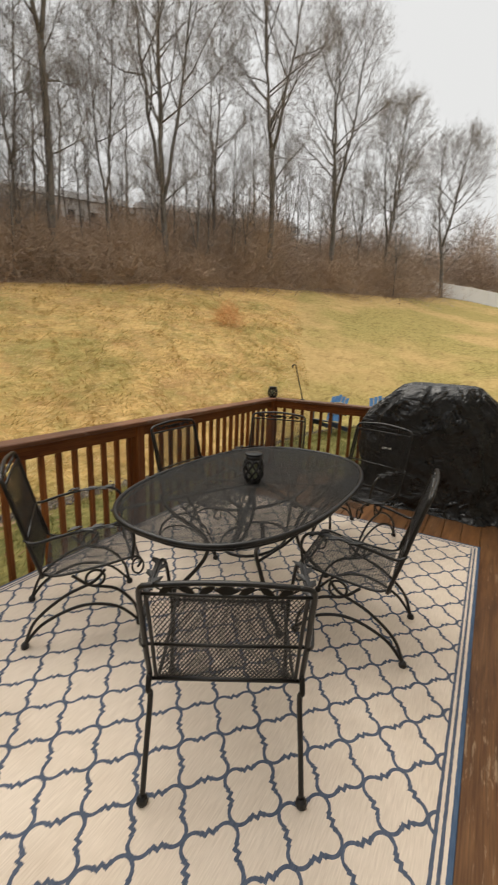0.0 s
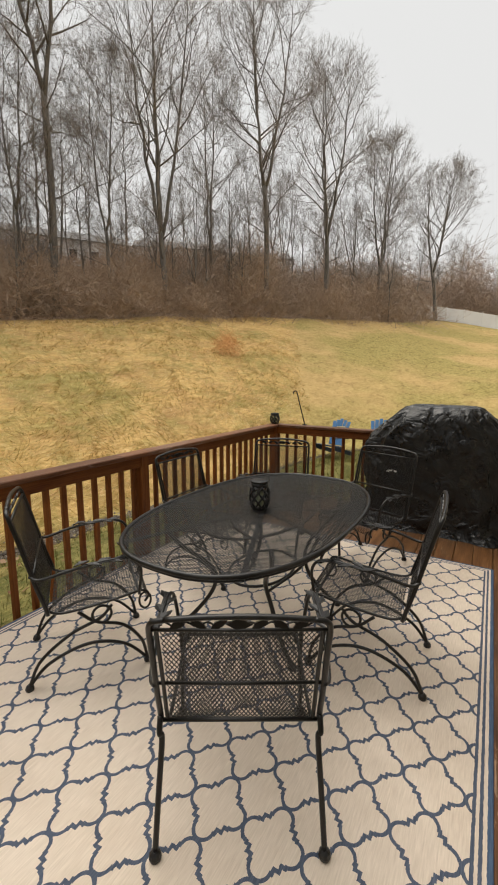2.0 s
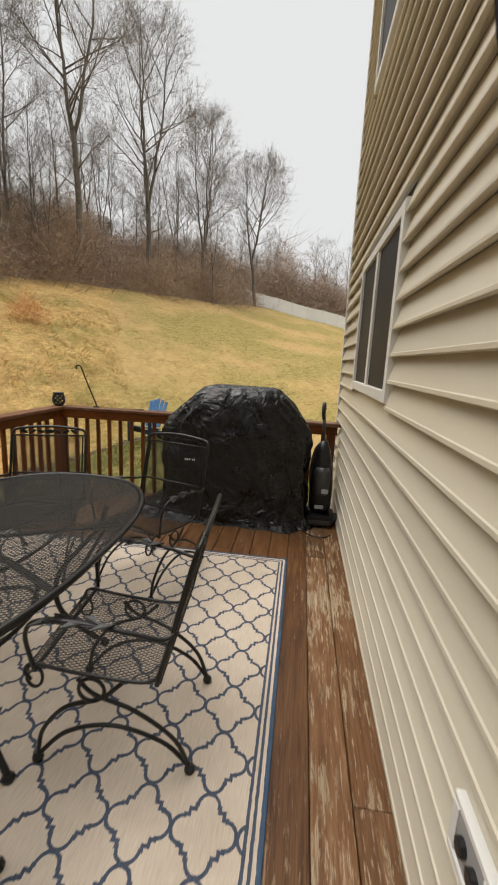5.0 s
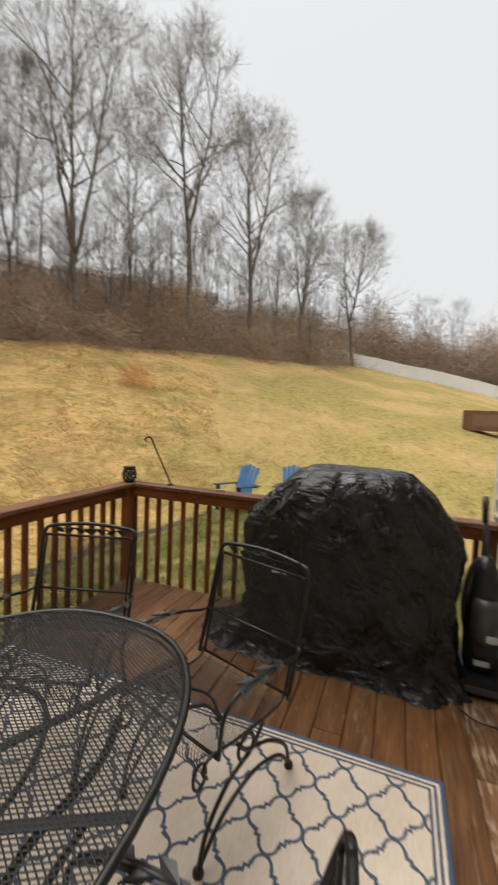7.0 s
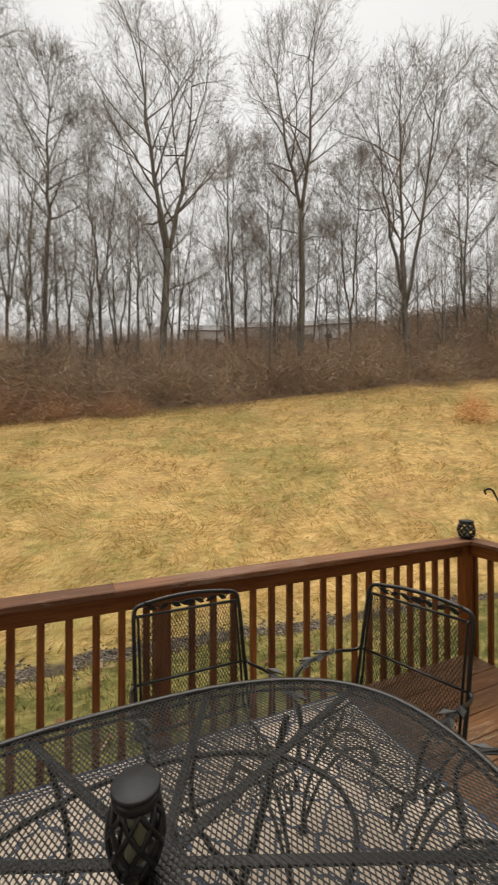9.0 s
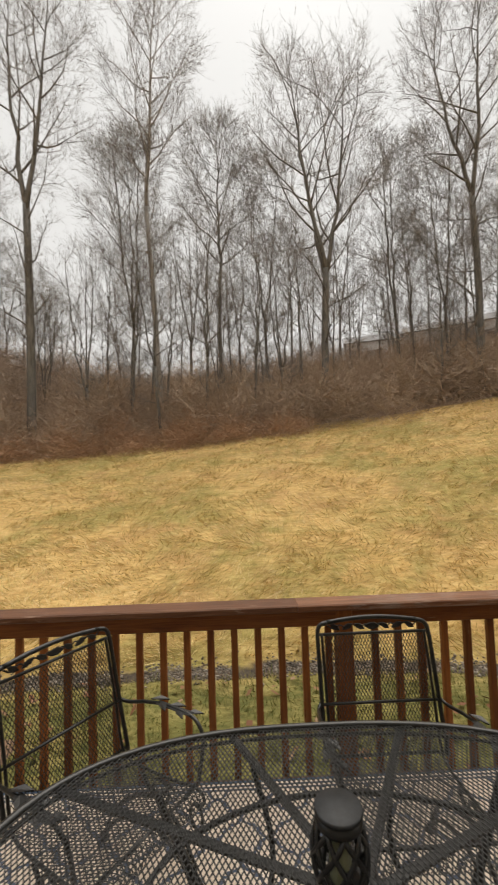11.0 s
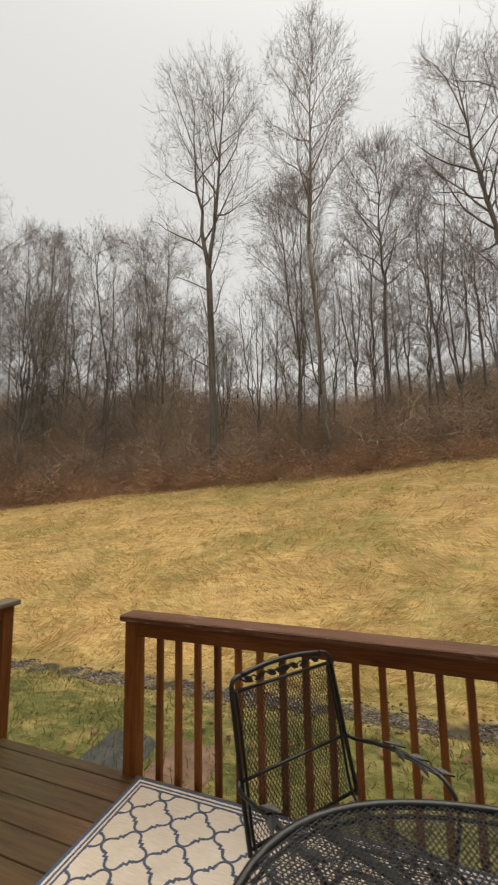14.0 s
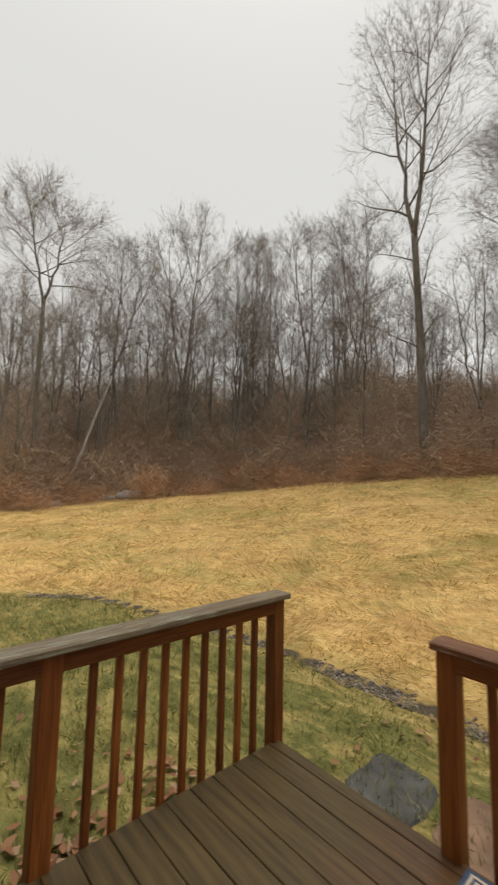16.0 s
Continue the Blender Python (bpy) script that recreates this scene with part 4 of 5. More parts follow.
def make_chair(name, spring, label, at, rz):
    ch = thing(name, label, "chair", "patio chairs round the table", at=(*at, 0.008), rz=rz)
    for nm, s0, s1 in (("seat", 0.0, cut), ("backrest", cut, PS[-1])):
        vs, fs = expanded(lambda x, s: (np.abs(x) < SEAT_W - 0.004) & (s > s0) & (s < s1), -SEAT_W, SEAT_W, s0, s1, 0.0145, 0.027, 0.0027, chair_fold)
        part(nm, None, iron_mesh, ch, me=raw_mesh(nm, vs, fs))
    for sx in (-1, 1):
        rail = [(sx * (SEAT_W + 0.004), p.y, p.z) for p in prof]
        part("side_rail", Geo().tube(rail, 0.007, 6), iron, ch, smooth=True)
        outer = smooth_path([(sx * 0.262, -0.19, 0.40), (sx * 0.262, -0.225, 0.55), (sx * 0.26, -0.263, 0.76), (sx * 0.258, -0.286, 0.875), (sx * 0.245, -0.296, 0.912), (sx * 0.21, -0.30, 0.924)], 5)
        part("back_post", Geo().tube(outer, 0.010, 7), iron, ch, smooth=True)
        arm = part("arm", Geo().tube(smooth_path([(sx * 0.262, -0.247, 0.61), (sx * 0.285, -0.2, 0.595), (sx * 0.3, -0.05, 0.63), (sx * 0.3, 0.1, 0.645), (sx * 0.295, 0.2, 0.635), (sx * 0.285, 0.245, 0.57), (sx * 0.262, 0.235, 0.42)], 6), 0.008, 6), iron, ch, smooth=True)
        g = Geo()
        g.beam((sx * 0.3, -0.03, 0.638), (sx * 0.3, 0.17, 0.648), 0.03, 0.004, 0.001)
        for k in range(5):
            c = Vector((sx * 0.3 + (0.016 if k % 2 else -0.016), -0.03 + 0.05 * k, 0.646))
            d = Vector((0.5 if k % 2 else -0.5, 0.85, 0)) * 0.042
            s = Vector((d.y, -d.x, 0)) * 0.45
            g.add([c - d, c + s + Vector((0, 0, 0.004)), c + d, c - s + Vector((0, 0, 0.004)), c - d - Vector((0, 0, 0.006)), c + d - Vector((0, 0, 0.006))], [(0, 3, 2, 1), (0, 1, 2, 5, 4), (0, 4, 5, 2, 3)])
        part("armrest", g, iron, arm, "cast leaf armrest")
        if spring:
            part("leg_bow", Geo().tube(smooth_path([(sx * 0.215, -0.30, 0.02), (sx * 0.222, -0.2, 0.125), (sx * 0.228, -0.02, 0.185), (sx * 0.226, 0.15, 0.14), (sx * 0.22, 0.27, 0.02)], 7), 0.0085, 6), iron, ch, smooth=True)
            part("spring_leg", Geo().tube(smooth_path([(sx * 0.215, -0.30, 0.02), (sx * 0.226, -0.24, 0.15), (sx * 0.232, -0.1, 0.26), (sx * 0.234, 0.04, 0.315), (sx * 0.234, 0.1, 0.375)], 7), 0.0085, 6), iron, ch, smooth=True)
            part("front_leg", Geo().tube(smooth_path([(sx * 0.22, 0.27, 0.02), (sx * 0.226, 0.24, 0.14), (sx * 0.232, 0.15, 0.25), (sx * 0.234, 0.02, 0.3), (sx * 0.234, -0.06, 0.37)], 7), 0.0085, 6), iron, ch, smooth=True)
            part("scroll_ring", Geo().tube([(sx * 0.236, 0.05 + 0.046 * math.cos(a), 0.335 + 0.046 * math.sin(a)) for a in [6.283 * i / 18 for i in range(18)]], 0.007, 6, closed=True), iron, ch, smooth=True)
            part("front_scroll", Geo().tube([(sx * 0.21, 0.27 + 0.03 * math.cos(a), 0.35 + 0.045 * math.sin(a)) for a in [6.283 * i / 18 for i in range(18)]], 0.006, 6, closed=True), iron, ch, smooth=True)
            feet = ((0.215, -0.30), (0.22, 0.27))
        else:
            part("rear_leg", Geo().tube(smooth_path([(sx * 0.262, -0.205, 0.43), (sx * 0.262, -0.225, 0.385), (sx * 0.255, -0.225, 0.36), (sx * 0.264, -0.262, 0.19), (sx * 0.272, -0.30, 0.02)], 6), 0.010, 7), iron, ch, smooth=True)
            part("front_leg", Geo().tube(smooth_path([(sx * 0.262, 0.235, 0.43), (sx * 0.258, 0.24, 0.3), (sx * 0.266, 0.255, 0.14), (sx * 0.27, 0.275, 0.02)], 6), 0.010, 7), iron, ch, smooth=True)
            feet = ((0.272, -0.30), (0.27, 0.275))
        for fx, fy in feet:
            part("foot", Geo().lathe([(0.019, 0.0), (0.021, 0.01), (0.018, 0.022), (0.010, 0.03)], 10, (sx * fx, fy, 0)), iron, ch)
    top = smooth_path([(-0.21, -0.30, 0.924), (-0.1, -0.304, 0.936), (0, -0.306, 0.94), (0.1, -0.304, 0.936), (0.21, -0.30, 0.924)], 5)
    part("top_bar", Geo().tube(top, 0.010, 7), iron, ch, smooth=True)
    for yy, zz in ((-0.287, 0.876), (-0.232, 0.605)):
        part("cross_bar", Geo().tube([(-0.258, yy, zz), (0, yy - 0.003, zz), (0.258, yy, zz)], 0.0065, 6), iron, ch, smooth=True)
    part("rear_bar", Geo().tube([(-0.262, -0.2, 0.41), (0.262, -0.2, 0.41)], 0.007, 6), iron, ch, smooth=True)
    part("front_bar", Geo().tube([(-0.262, 0.235, 0.42), (0.262, 0.235, 0.42)], 0.007, 6), iron, ch, smooth=True)
    g = Geo()
    for k in range(-3, 4):
        leaf(g, (k * 0.058, -0.296, 0.904), (0.5 if k % 2 else -0.5) if k else 0.0, 0.027 if k else 0.038, 0.25)
    g.tube(smooth_path([(k * 0.03, -0.296, 0.904 + (0.009 if k % 2 else -0.009)) for k in range(-7, 8)], 3), 0.0035, 5)
    part("leaf_scroll", g, iron, ch, "cast iron vine of leaves")
    # the backs lean away from the seat
    lean = 0.03 if spring else 0.04
    for o in ch.children:
        for vert in o.data.vertices:
            if vert.co.z > 0.45 and vert.co.y < -0.1:
                vert.co.y -= lean * (vert.co.z - 0.45) / 0.47
                if not spring:
                    vert.co.z = 0.45 + (vert.co.z - 0.45) * 0.86
    return ch


spring_chair = make_chair("patio_chair", True, "black wrought iron spring armchair with mesh seat", (-1.84, 1.35), -36)
for at, rz in (((-0.49, 2.11), 94.5), ((-1.84, 2.49), -90), ((-0.83, 3.24), 162)):
    copy_thing(spring_chair, pose(*at, 0.008, 0, 0, rz))
make_chair("patio_chair", False, "black wrought iron armchair with straight legs", (-0.736, 1.17), 31.3)
copy_thing(spring_chair, pose(-1.625, 3.2, 0.008, 0, 0, 197))

# rug
rug = tagged(part("rug", Geo().box(RX0, RX1, RY0, RY1, 0.0005, 0.008, 0.003), rug_mat), "cream outdoor rug with dark blue trellis pattern", "rug")


def lantern(h, r, at, label):
    """A barrel lantern with a lattice wall and a flat lid."""
    ln = thing("lantern", label, "lantern", "pierced black lanterns", at=at)
    body = lambda t: r * (0.74 + 0.3 * math.sin(math.pi * (0.08 + 0.84 * t)))
    part("base", Geo().lathe([(r * 0.7, 0), (r * 0.78, h * 0.03), (r * 0.82, h * 0.12), (r * 0.8, h * 0.13)], 20), black_plastic, ln, smooth=True)
    g = Geo()
    for k in range(8):
        for sgn in (-1, 1):
            pts = []
            for i in range(9):
                t = i / 8
                a = 0.7854 * k + sgn * t * 1.5708
                pts.append((body(t) * math.cos(a), body(t) * math.sin(a), h * (0.1 + 0.72 * t)))
            g.tube(pts, r * 0.105, 5)
    part("lattice", g, black_plastic, ln, "pierced black lattice wall", smooth=True)
    part("candle", Geo().lathe([(r * 0.42, h * 0.1), (r * 0.42, h * 0.6), (r * 0.3, h * 0.62)], 12), candle_mat, ln)
    part("shoulder", Geo().lathe([(r * 0.84, h * 0.8), (r * 0.92, h * 0.84), (r * 0.88, h * 0.92), (r * 0.7, h * 0.93)], 20), black_plastic, ln, smooth=True)
    part("lid", Geo().lathe([(r * 0.86, h * 0.93), (r * 0.93, h * 0.95), (r * 0.93, h * 0.985), (r * 0.88, h)], 24), lid_grey, ln, "round grey solar lid", smooth=True)
    return ln


lantern(0.182, 0.058, (-1.175, 2.09, TZ + 0.002), "pierced black barrel lantern on the patio table")
lantern(0.145, 0.06, (-2.515, 4.90, 0.919), "pierced black barrel lantern on the corner post")
stick = thing("wood_offcut", "short pale piece of wood on the rail cap", "wood", at=(-1.6, 4.93, 0.919), rz=20)
part("piece", Geo().box(-0.05, 0.05, -0.012, 0.012, 0, 0.016), plain("pale_cut_wood", (0.5, 0.4, 0.26), 0.7), stick)

# grill under its cover
GX, GY = -0.45, 4.54
levels = [(0.0, 0.72, 0.37), (0.02, 0.70, 0.355), (0.07, 0.665, 0.33), (0.2, 0.64, 0.315), (0.4, 0.625, 0.31), (0.6, 0.63, 0.315), (0.75, 0.645, 0.325), (0.86, 0.635, 0.325), (0.95, 0.60, 0.315), (1.04, 0.52, 0.30), (1.13, 0.44, 0.28), (1.2, 0.365, 0.25), (1.245, 0.31, 0.20), (1.262, 0.25, 0.15), (1.266, 0.12, 0.07)]
M = 200
vs, fs = [], []
for li in range(len(levels) * 4 - 3):
    a, b = levels[li // 4], levels[min(li // 4 + 1, len(levels) - 1)]
    t = (li % 4) / 4
    z, hx, hy = (a[i] * (1 - t) + b[i] * t for i in range(3))
    for k in range(M):
        an = 6.28318 * k / M
        c, s = math.cos(an), math.sin(an)
        cx, cy = math.copysign(abs(c) ** 0.62, c), math.copysign(abs(s) ** 0.62, s)
        sag = max(0.0, 1 - z / 1.0)
        fold = noise.noise(Vector((an * 3.2, z * 0.8, 3.1))) * 0.045 * (0.35 + sag) + noise.noise(Vector((cx * 4 + z * 2, cy * 4 - z * 3, z * 4))) * 0.03 + noise.noise(Vector((an * 9, z * 2.2, 8))) * 0.016 * (0.3 + sag)
        ridge = 1 - abs(noise.noise(Vector((cx * 3.2 + z * 1.1, z * 2.6 + cx, cy * 3.2)))) * 3.2
        fold += max(0.0, ridge) * 0.034 - 0.012
        ridge = 1 - abs(noise.noise(Vector((an * 4 + z * 1.5, z * 4.2, 5.5)))) * 4
        fold += max(0.0, ridge) * 0.02 * (0.4 + sag)
        flap = 0.24 * max(0.0, math.cos(an - 3.25)) ** 6 * max(0.0, 1 - z / 0.2) + 0.05 * max(0.0, 1 - z / 0.1) * (0.5 + 0.5 * math.sin(an * 5))
        gz_ = z + (noise.noise(Vector((cx * 3, cy * 3, 2))) * 0.015 if z > 1.1 else 0)
        vs.append((GX + 0.03 * max(0.0, z - 0.8) / 0.4 + cx * (hx * 1.07 + fold * 0.9 + flap), GY + cy * (hy + fold * 0.8 + flap * 0.35), max(0.003, gz_)))
L = len(vs) // M
for i in range(L - 1):
    fs += [(i * M + k, i * M + (k + 1) % M, (i + 1) * M + (k + 1) % M, (i + 1) * M + k) for k in range(M)]
fs.append(tuple((L - 1) * M + k for k in range(M)))
grill = thing("covered_grill", "gas grill under a wet wrinkled black cover", "grill")
cover = part("cover", Geo().add(vs, fs), cover_mat, grill, smooth=True)
for k, wd in enumerate((0.03, 0.02, 0.026)):
    part("logo_bar", Geo().box(-0.86 + k * 0.034, -0.86 + k * 0.034 + wd, 4.168, 4.175, 0.60 + 0.004 * (k % 2), 0.617 + 0.004 * (k % 2), 0.001), white_trim, cover, "small white printed mark")

# upright vacuum beside the wall
vac = thing("upright_vacuum", "black upright vacuum cleaner standing against the house", "vacuum", at=(0.385, 4.5, 0), rz=0)
part("floor_head", Geo().box(-0.13, 0.13, -0.16, 0.12, 0.025, 0.115, 0.03), black_plastic, vac)
part("front_trim", Geo().box(-0.1, 0.1, -0.168, -0.155, 0.04, 0.075, 0.005), dark_grey, vac)
for sx in (-1, 1):
    wh = part("wheel", Geo().lathe([(0.045, -0.02), (0.055, -0.012), (0.055, 0.012), (0.045, 0.02)], 16), black_plastic, vac)
    wh.matrix_basis = pose(sx * 0.148, -0.02, 0.055, 0, 90, 0)
    part("hub_cap", Geo().lathe([(0.036, 0.018), (0.034, 0.025)], 14), chrome_grey, wh).matrix_basis = pose(0, 0, 0, 0 if sx > 0 else 180, 0, 0)
part("body", Geo().lathe([(0.085, 0.1), (0.105, 0.16), (0.11, 0.35), (0.1, 0.5), (0.085, 0.6), (0.06, 0.72), (0.03, 0.8)], 14, sy=0.75), black_plastic, vac, smooth=True)
part("dust_bin", Geo().lathe([(0.06, 0.3), (0.075, 0.33), (0.075, 0.52), (0.06, 0.56)], 14, (0, -0.05, 0)), dark_grey, vac, smooth=True)
part("label_plate", Geo().box(0.0, 0.06, -0.129, -0.123, 0.33, 0.37, 0.002), chrome_grey, vac)
part("label_plate", Geo().box(-0.05, 0.03, -0.1, -0.09, 0.17, 0.2, 0.002), chrome_grey, vac)
part("handle_pole", Geo().tube([(0, 0.03, 0.7), (-0.01, 0.05, 0.9), (-0.025, 0.06, 1.08)], 0.015, 8), dark_grey, vac, smooth=True)
part("hand_grip", Geo().tube(smooth_path([(-0.02, 0.06, 1.0), (-0.03, 0.02, 1.06), (-0.03, 0.03, 1.12), (-0.025, 0.07, 1.14), (-0.02, 0.09, 1.08)], 5), 0.018, 8), black_plastic, vac, smooth=True)
part("hose", Geo().tube(smooth_path([(-0.06, 0.06, 0.2), (-0.1, 0.08, 0.45), (-0.07, 0.07, 0.7), (0.02, 0.06, 0.8)], 6), 0.018, 8), dark_grey, vac, smooth=True)
part("power_cord", Geo().tube(smooth_path([(-0.1, 0.0, 0.02), (-0.16, -0.2, 0.006), (-0.1, -0.33, 0.006), (0.03, -0.37, 0.006), (0.1, -0.3, 0.006)], 6), 0.005, 5), black_plastic, vac)

# plant hook clamped to the rail, leaning in over the deck
hook = thing("plant_hook", "thin rusty iron plant hook leaning from the rail", "plant hook", at=(-2.1, 4.95, 0.919))
part("rod", Geo().tube(smooth_path([(0, 0, 0.0), (0.005, -0.03, 0.05), (0.05, -0.3, 0.32), (0.075, -0.43, 0.45)], 5), 0.007, 6), iron, hook)
part("hook_end", Geo().tube(smooth_path([(0.075, -0.43, 0.45), (0.07, -0.46, 0.462), (0.05, -0.475, 0.45), (0.05, -0.465, 0.425)], 5), 0.007, 6), iron, hook)
part("clamp", Geo().box(-0.02, 0.02, -0.03, 0.03, 0, 0.012), iron, hook)

# garden chairs
def garden_chair(at, rz, label):
    ch = thing("garden_chair", label, "garden chair", "blue garden chairs", at=(at[0], at[1], float(ground_z(*at))), rz=rz)
    for k in range(5):
        x = (k - 2) * 0.098
        hgt = 0.97 - 0.035 * abs(k - 2)
        part("back_slat", Geo().beam((x * 0.85, -0.2, 0.3), (x * 1.12, -0.48, hgt), 0.092, 0.02, 0.006, (1, 0, 0)), blue_plastic, ch)
        part("seat_slat", Geo().beam((-0.26, 0.3 - k * 0.11, 0.36 - k * 0.025), (0.26, 0.3 - k * 0.11, 0.36 - k * 0.025), 0.095, 0.02, 0.005), shadow_blue, ch)
    for sx in (-1, 1):
        part("armrest", Geo().beam((sx * 0.33, 0.38, 0.56), (sx * 0.31, -0.36, 0.52), 0.13, 0.022, 0.008), shadow_blue, ch)
        part("front_leg", Geo().beam((sx * 0.29, 0.32, 0), (sx * 0.29, 0.32, 0.55), 0.04, 0.1, 0.005), shadow_blue, ch)
        part("side_rail", Geo().beam((sx * 0.27, 0.35, 0.32), (sx * 0.27, -0.55, 0.05), 0.03, 0.11, 0.005), shadow_blue, ch)
    part("back_brace", Geo().beam((-0.3, -0.35, 0.5), (0.3, -0.35, 0.5), 0.02, 0.08, 0.004), shadow_blue, ch)


garden_chair((-3.5, 10.05), 165, "blue plastic slatted garden chair on the lawn")
garden_chair((-2.4, 10.6), 190, "blue plastic slatted garden chair on the lawn")

# stepping stones
for i, (x, y, rx, ry, m) in enumerate(((-3.36, -0.81, 0.3, 0.27, stone_mat), (-3.41, -0.2, 0.31, 0.26, red_stone))):
    k = 28
    pts = []
    for a in (6.2832 * j / k for j in range(k)):
        c, q = math.cos(a), math.sin(a)
        f = (c ** 6 + q ** 6) ** (-1 / 6) * (1 + 0.035 * math.sin(5 * a + 2 * i) + 0.02 * math.cos(9 * a + i))
        pts.append((rx * f * c + 0.05 * q * (1 - i), ry * f * q))
    z = float(ground_z(x, y))
    g = Geo().add([(px * f, py * f, zz) for f, zz in ((1.0, -0.04), (1.0, 0.0), (0.95, 0.012)) for px, py in pts], [(r * k + j, r * k + (j + 1) % k, (r + 1) * k + (j + 1) % k, (r + 1) * k + j) for r in range(2) for j in range(k)] + [tuple(2 * k + j for j in range(k))])
    st = tagged(part("stepping_stone", g, m), "wet slate stepping stone beside the deck stairs" if m is stone_mat else "reddish flat stepping stone set in the grass", "stepping stone", "stepping stones")
    st.location = (x, y, z)


# ---- distance ----
def polar(az, r):
    return CX - r * math.sin(radians(az)), CY + r * math.cos(radians(az))


# wooden box on the lawn
bx, by = polar(-8.7, 25)
crate = thing("wooden_crate", "brown wooden box on short legs on the lawn", "crate", at=(bx, by, float(ground_z(bx, by))), rz=-8)
part("box_body", Geo().box(-0.95, 0.95, -0.5, 0.5, 0.1, 1.15, 0.02), crate_mat, crate)
part("front_panel", Geo().box(-0.45, 0.7, -0.515, -0.501, 0.35, 0.95, 0.005), plain("pale_brown_panel", (0.24, 0.14, 0.1), 0.6), crate)
for sx in (-0.8, 0.8):
    for sy in (-0.4, 0.4):
        part("leg", Geo().box(sx - 0.07, sx + 0.07, sy - 0.07, sy + 0.07, -0.15, 0.1), crate_mat, crate)

# white vinyl fence
fence = thing("fence", "long white vinyl privacy fence at the far lawn edge", "fence")
az = 11.8
while az > -16:
    p, q_ = polar(az, 60 - 0.2 * az), polar(az - 2.0, 60 - 0.2 * (az - 2.0))
    za, zb = float(ground_z(*p)), float(ground_z(*q_))
    part("panel", Geo().beam((p[0], p[1], za + 0.75), (q_[0], q_[1], zb + 0.75), 0.05, 1.75, 0.01), fence_mat, fence)
    part("post", Geo().beam((p[0], p[1], za - 0.3), (p[0], p[1], za + 1.75), 0.13, 0.13, 0.01), fence_mat, fence)
    az -= 2.0


# ---- trees ----
def grow(seed, height, base, half, leaders, girth, limbs, subs, fine, fork=None, lean=0.0, flat=0.55):
    """A bare tree whose limbs fill an egg-shaped crown from base to height, half its width across. Returns two meshes."""
    rnd = random.Random(seed)
    wood_, tw_a, tw_b, tw_w = Geo(), [], [], []
    fork = fork or base * 0.92
    zc = base + (height - base) * flat
    swell = [rnd.uniform(0.95, 1.3) for _ in range(9)]

    def inside(p):
        k = (math.atan2(p.y, p.x) / 6.28318 + 0.5) * 8
        a = half * (swell[int(k) % 9] * (1 - k % 1) + swell[(int(k) + 1) % 9] * (k % 1))
        up_ = (p.z - zc) / ((height - zc) if p.z > zc else (zc - base) * 1.15)
        return (math.hypot(p.x - lean * p.z / height, p.y) / a) ** 2.6 + abs(up_) ** 2.6 < 1

    def reach(p, d, most):
        s = 0.4
        while s < most and inside(p + d * s):
            s += 0.3
        return s

    def wander(p, d, length, steps, lift, wob):
        pts = [p]
        for _ in range(steps):
            d = (d + Vector((rnd.gauss(0, wob), rnd.gauss(0, wob), rnd.gauss(0, wob) + lift))).normalized()
            p = p + d * (length / steps)
            pts.append(p)
        return pts

    def pick(pts, t):
        k = min(int(t * (len(pts) - 1)), len(pts) - 2)
        return pts[k].lerp(pts[k + 1], t * (len(pts) - 1) - k), (pts[k + 1] - pts[k]).normalized()

    def off(d, ang, turn):
        o = d.orthogonal().normalized()
        o = o * math.cos(turn) + d.cross(o) * math.sin(turn)
        return (d * math.cos(ang) + o * math.sin(ang)).normalized()

    def strand(a, b, w):
        tw_a.append(a), tw_b.append(b), tw_w.append(w)

    def twigs(pts, n):
        """Fine shoots along a branch, all turning up and outwards."""
        for i in range(n):
            p, d = pick(pts, min(0.995, 0.15 + 0.85 * (i + rnd.random()) / n))
            way = (off(d, rnd.uniform(0.4, 1.15), rnd.uniform(0, 6.28)) + Vector((0, 0, 0.25))).normalized()
            ln = rnd.uniform(0.5, 1.4)
            q = p + way * ln
            strand(p, q, 0.0155)
            for _ in range(fine):
                c = p.lerp(q, rnd.uniform(0.2, 0.95))
                strand(c, c + (way + Vector((rnd.gauss(0, 0.5), rnd.gauss(0, 0.5), rnd.gauss(0.25, 0.4)))).normalized() * rnd.uniform(0.3, 0.8), 0.0105)

    def branch(pts, r0):
        """A second-order branch with its shoots."""
        for k, (a, b) in enumerate(zip(pts, pts[1:])):
            strand(a, b + (b - a) * 0.15, max(0.022, r0 * (1.9 - 0.4 * k)))
        twigs(pts, 4 + int(subs * 0.75))

    def limb(p, d, length, r0, n):
        pts = wander(p, d, length, 5, 0.06, 0.12)
        wood_.tube(pts, r0, 5, 0.012)
        for i in range(n):
            t = 0.22 + 0.76 * (i + rnd.random()) / n
            q, dq = pick(pts, min(t, 0.99))
            way = (off(dq, rnd.uniform(0.5, 1.15), rnd.uniform(0, 6.28)) + Vector((0, 0, 0.15))).normalized()
            ln = min(reach(q, way, 3.6), length * (0.95 - 0.4 * t)) * rnd.uniform(0.75, 1.1)
            branch(wander(q, way, max(0.6, ln), 3, 0.09, 0.15), r0 * (0.55 - 0.3 * t))
        twigs(pts[2:], subs)

    low = wander(Vector((0, 0, -0.4)), Vector((lean * 0.3 / height, 0, 1)).normalized(), fork + 0.4, 6, 0.06, 0.028)
    wood_.tube(low, girth, 9, girth * 0.74)
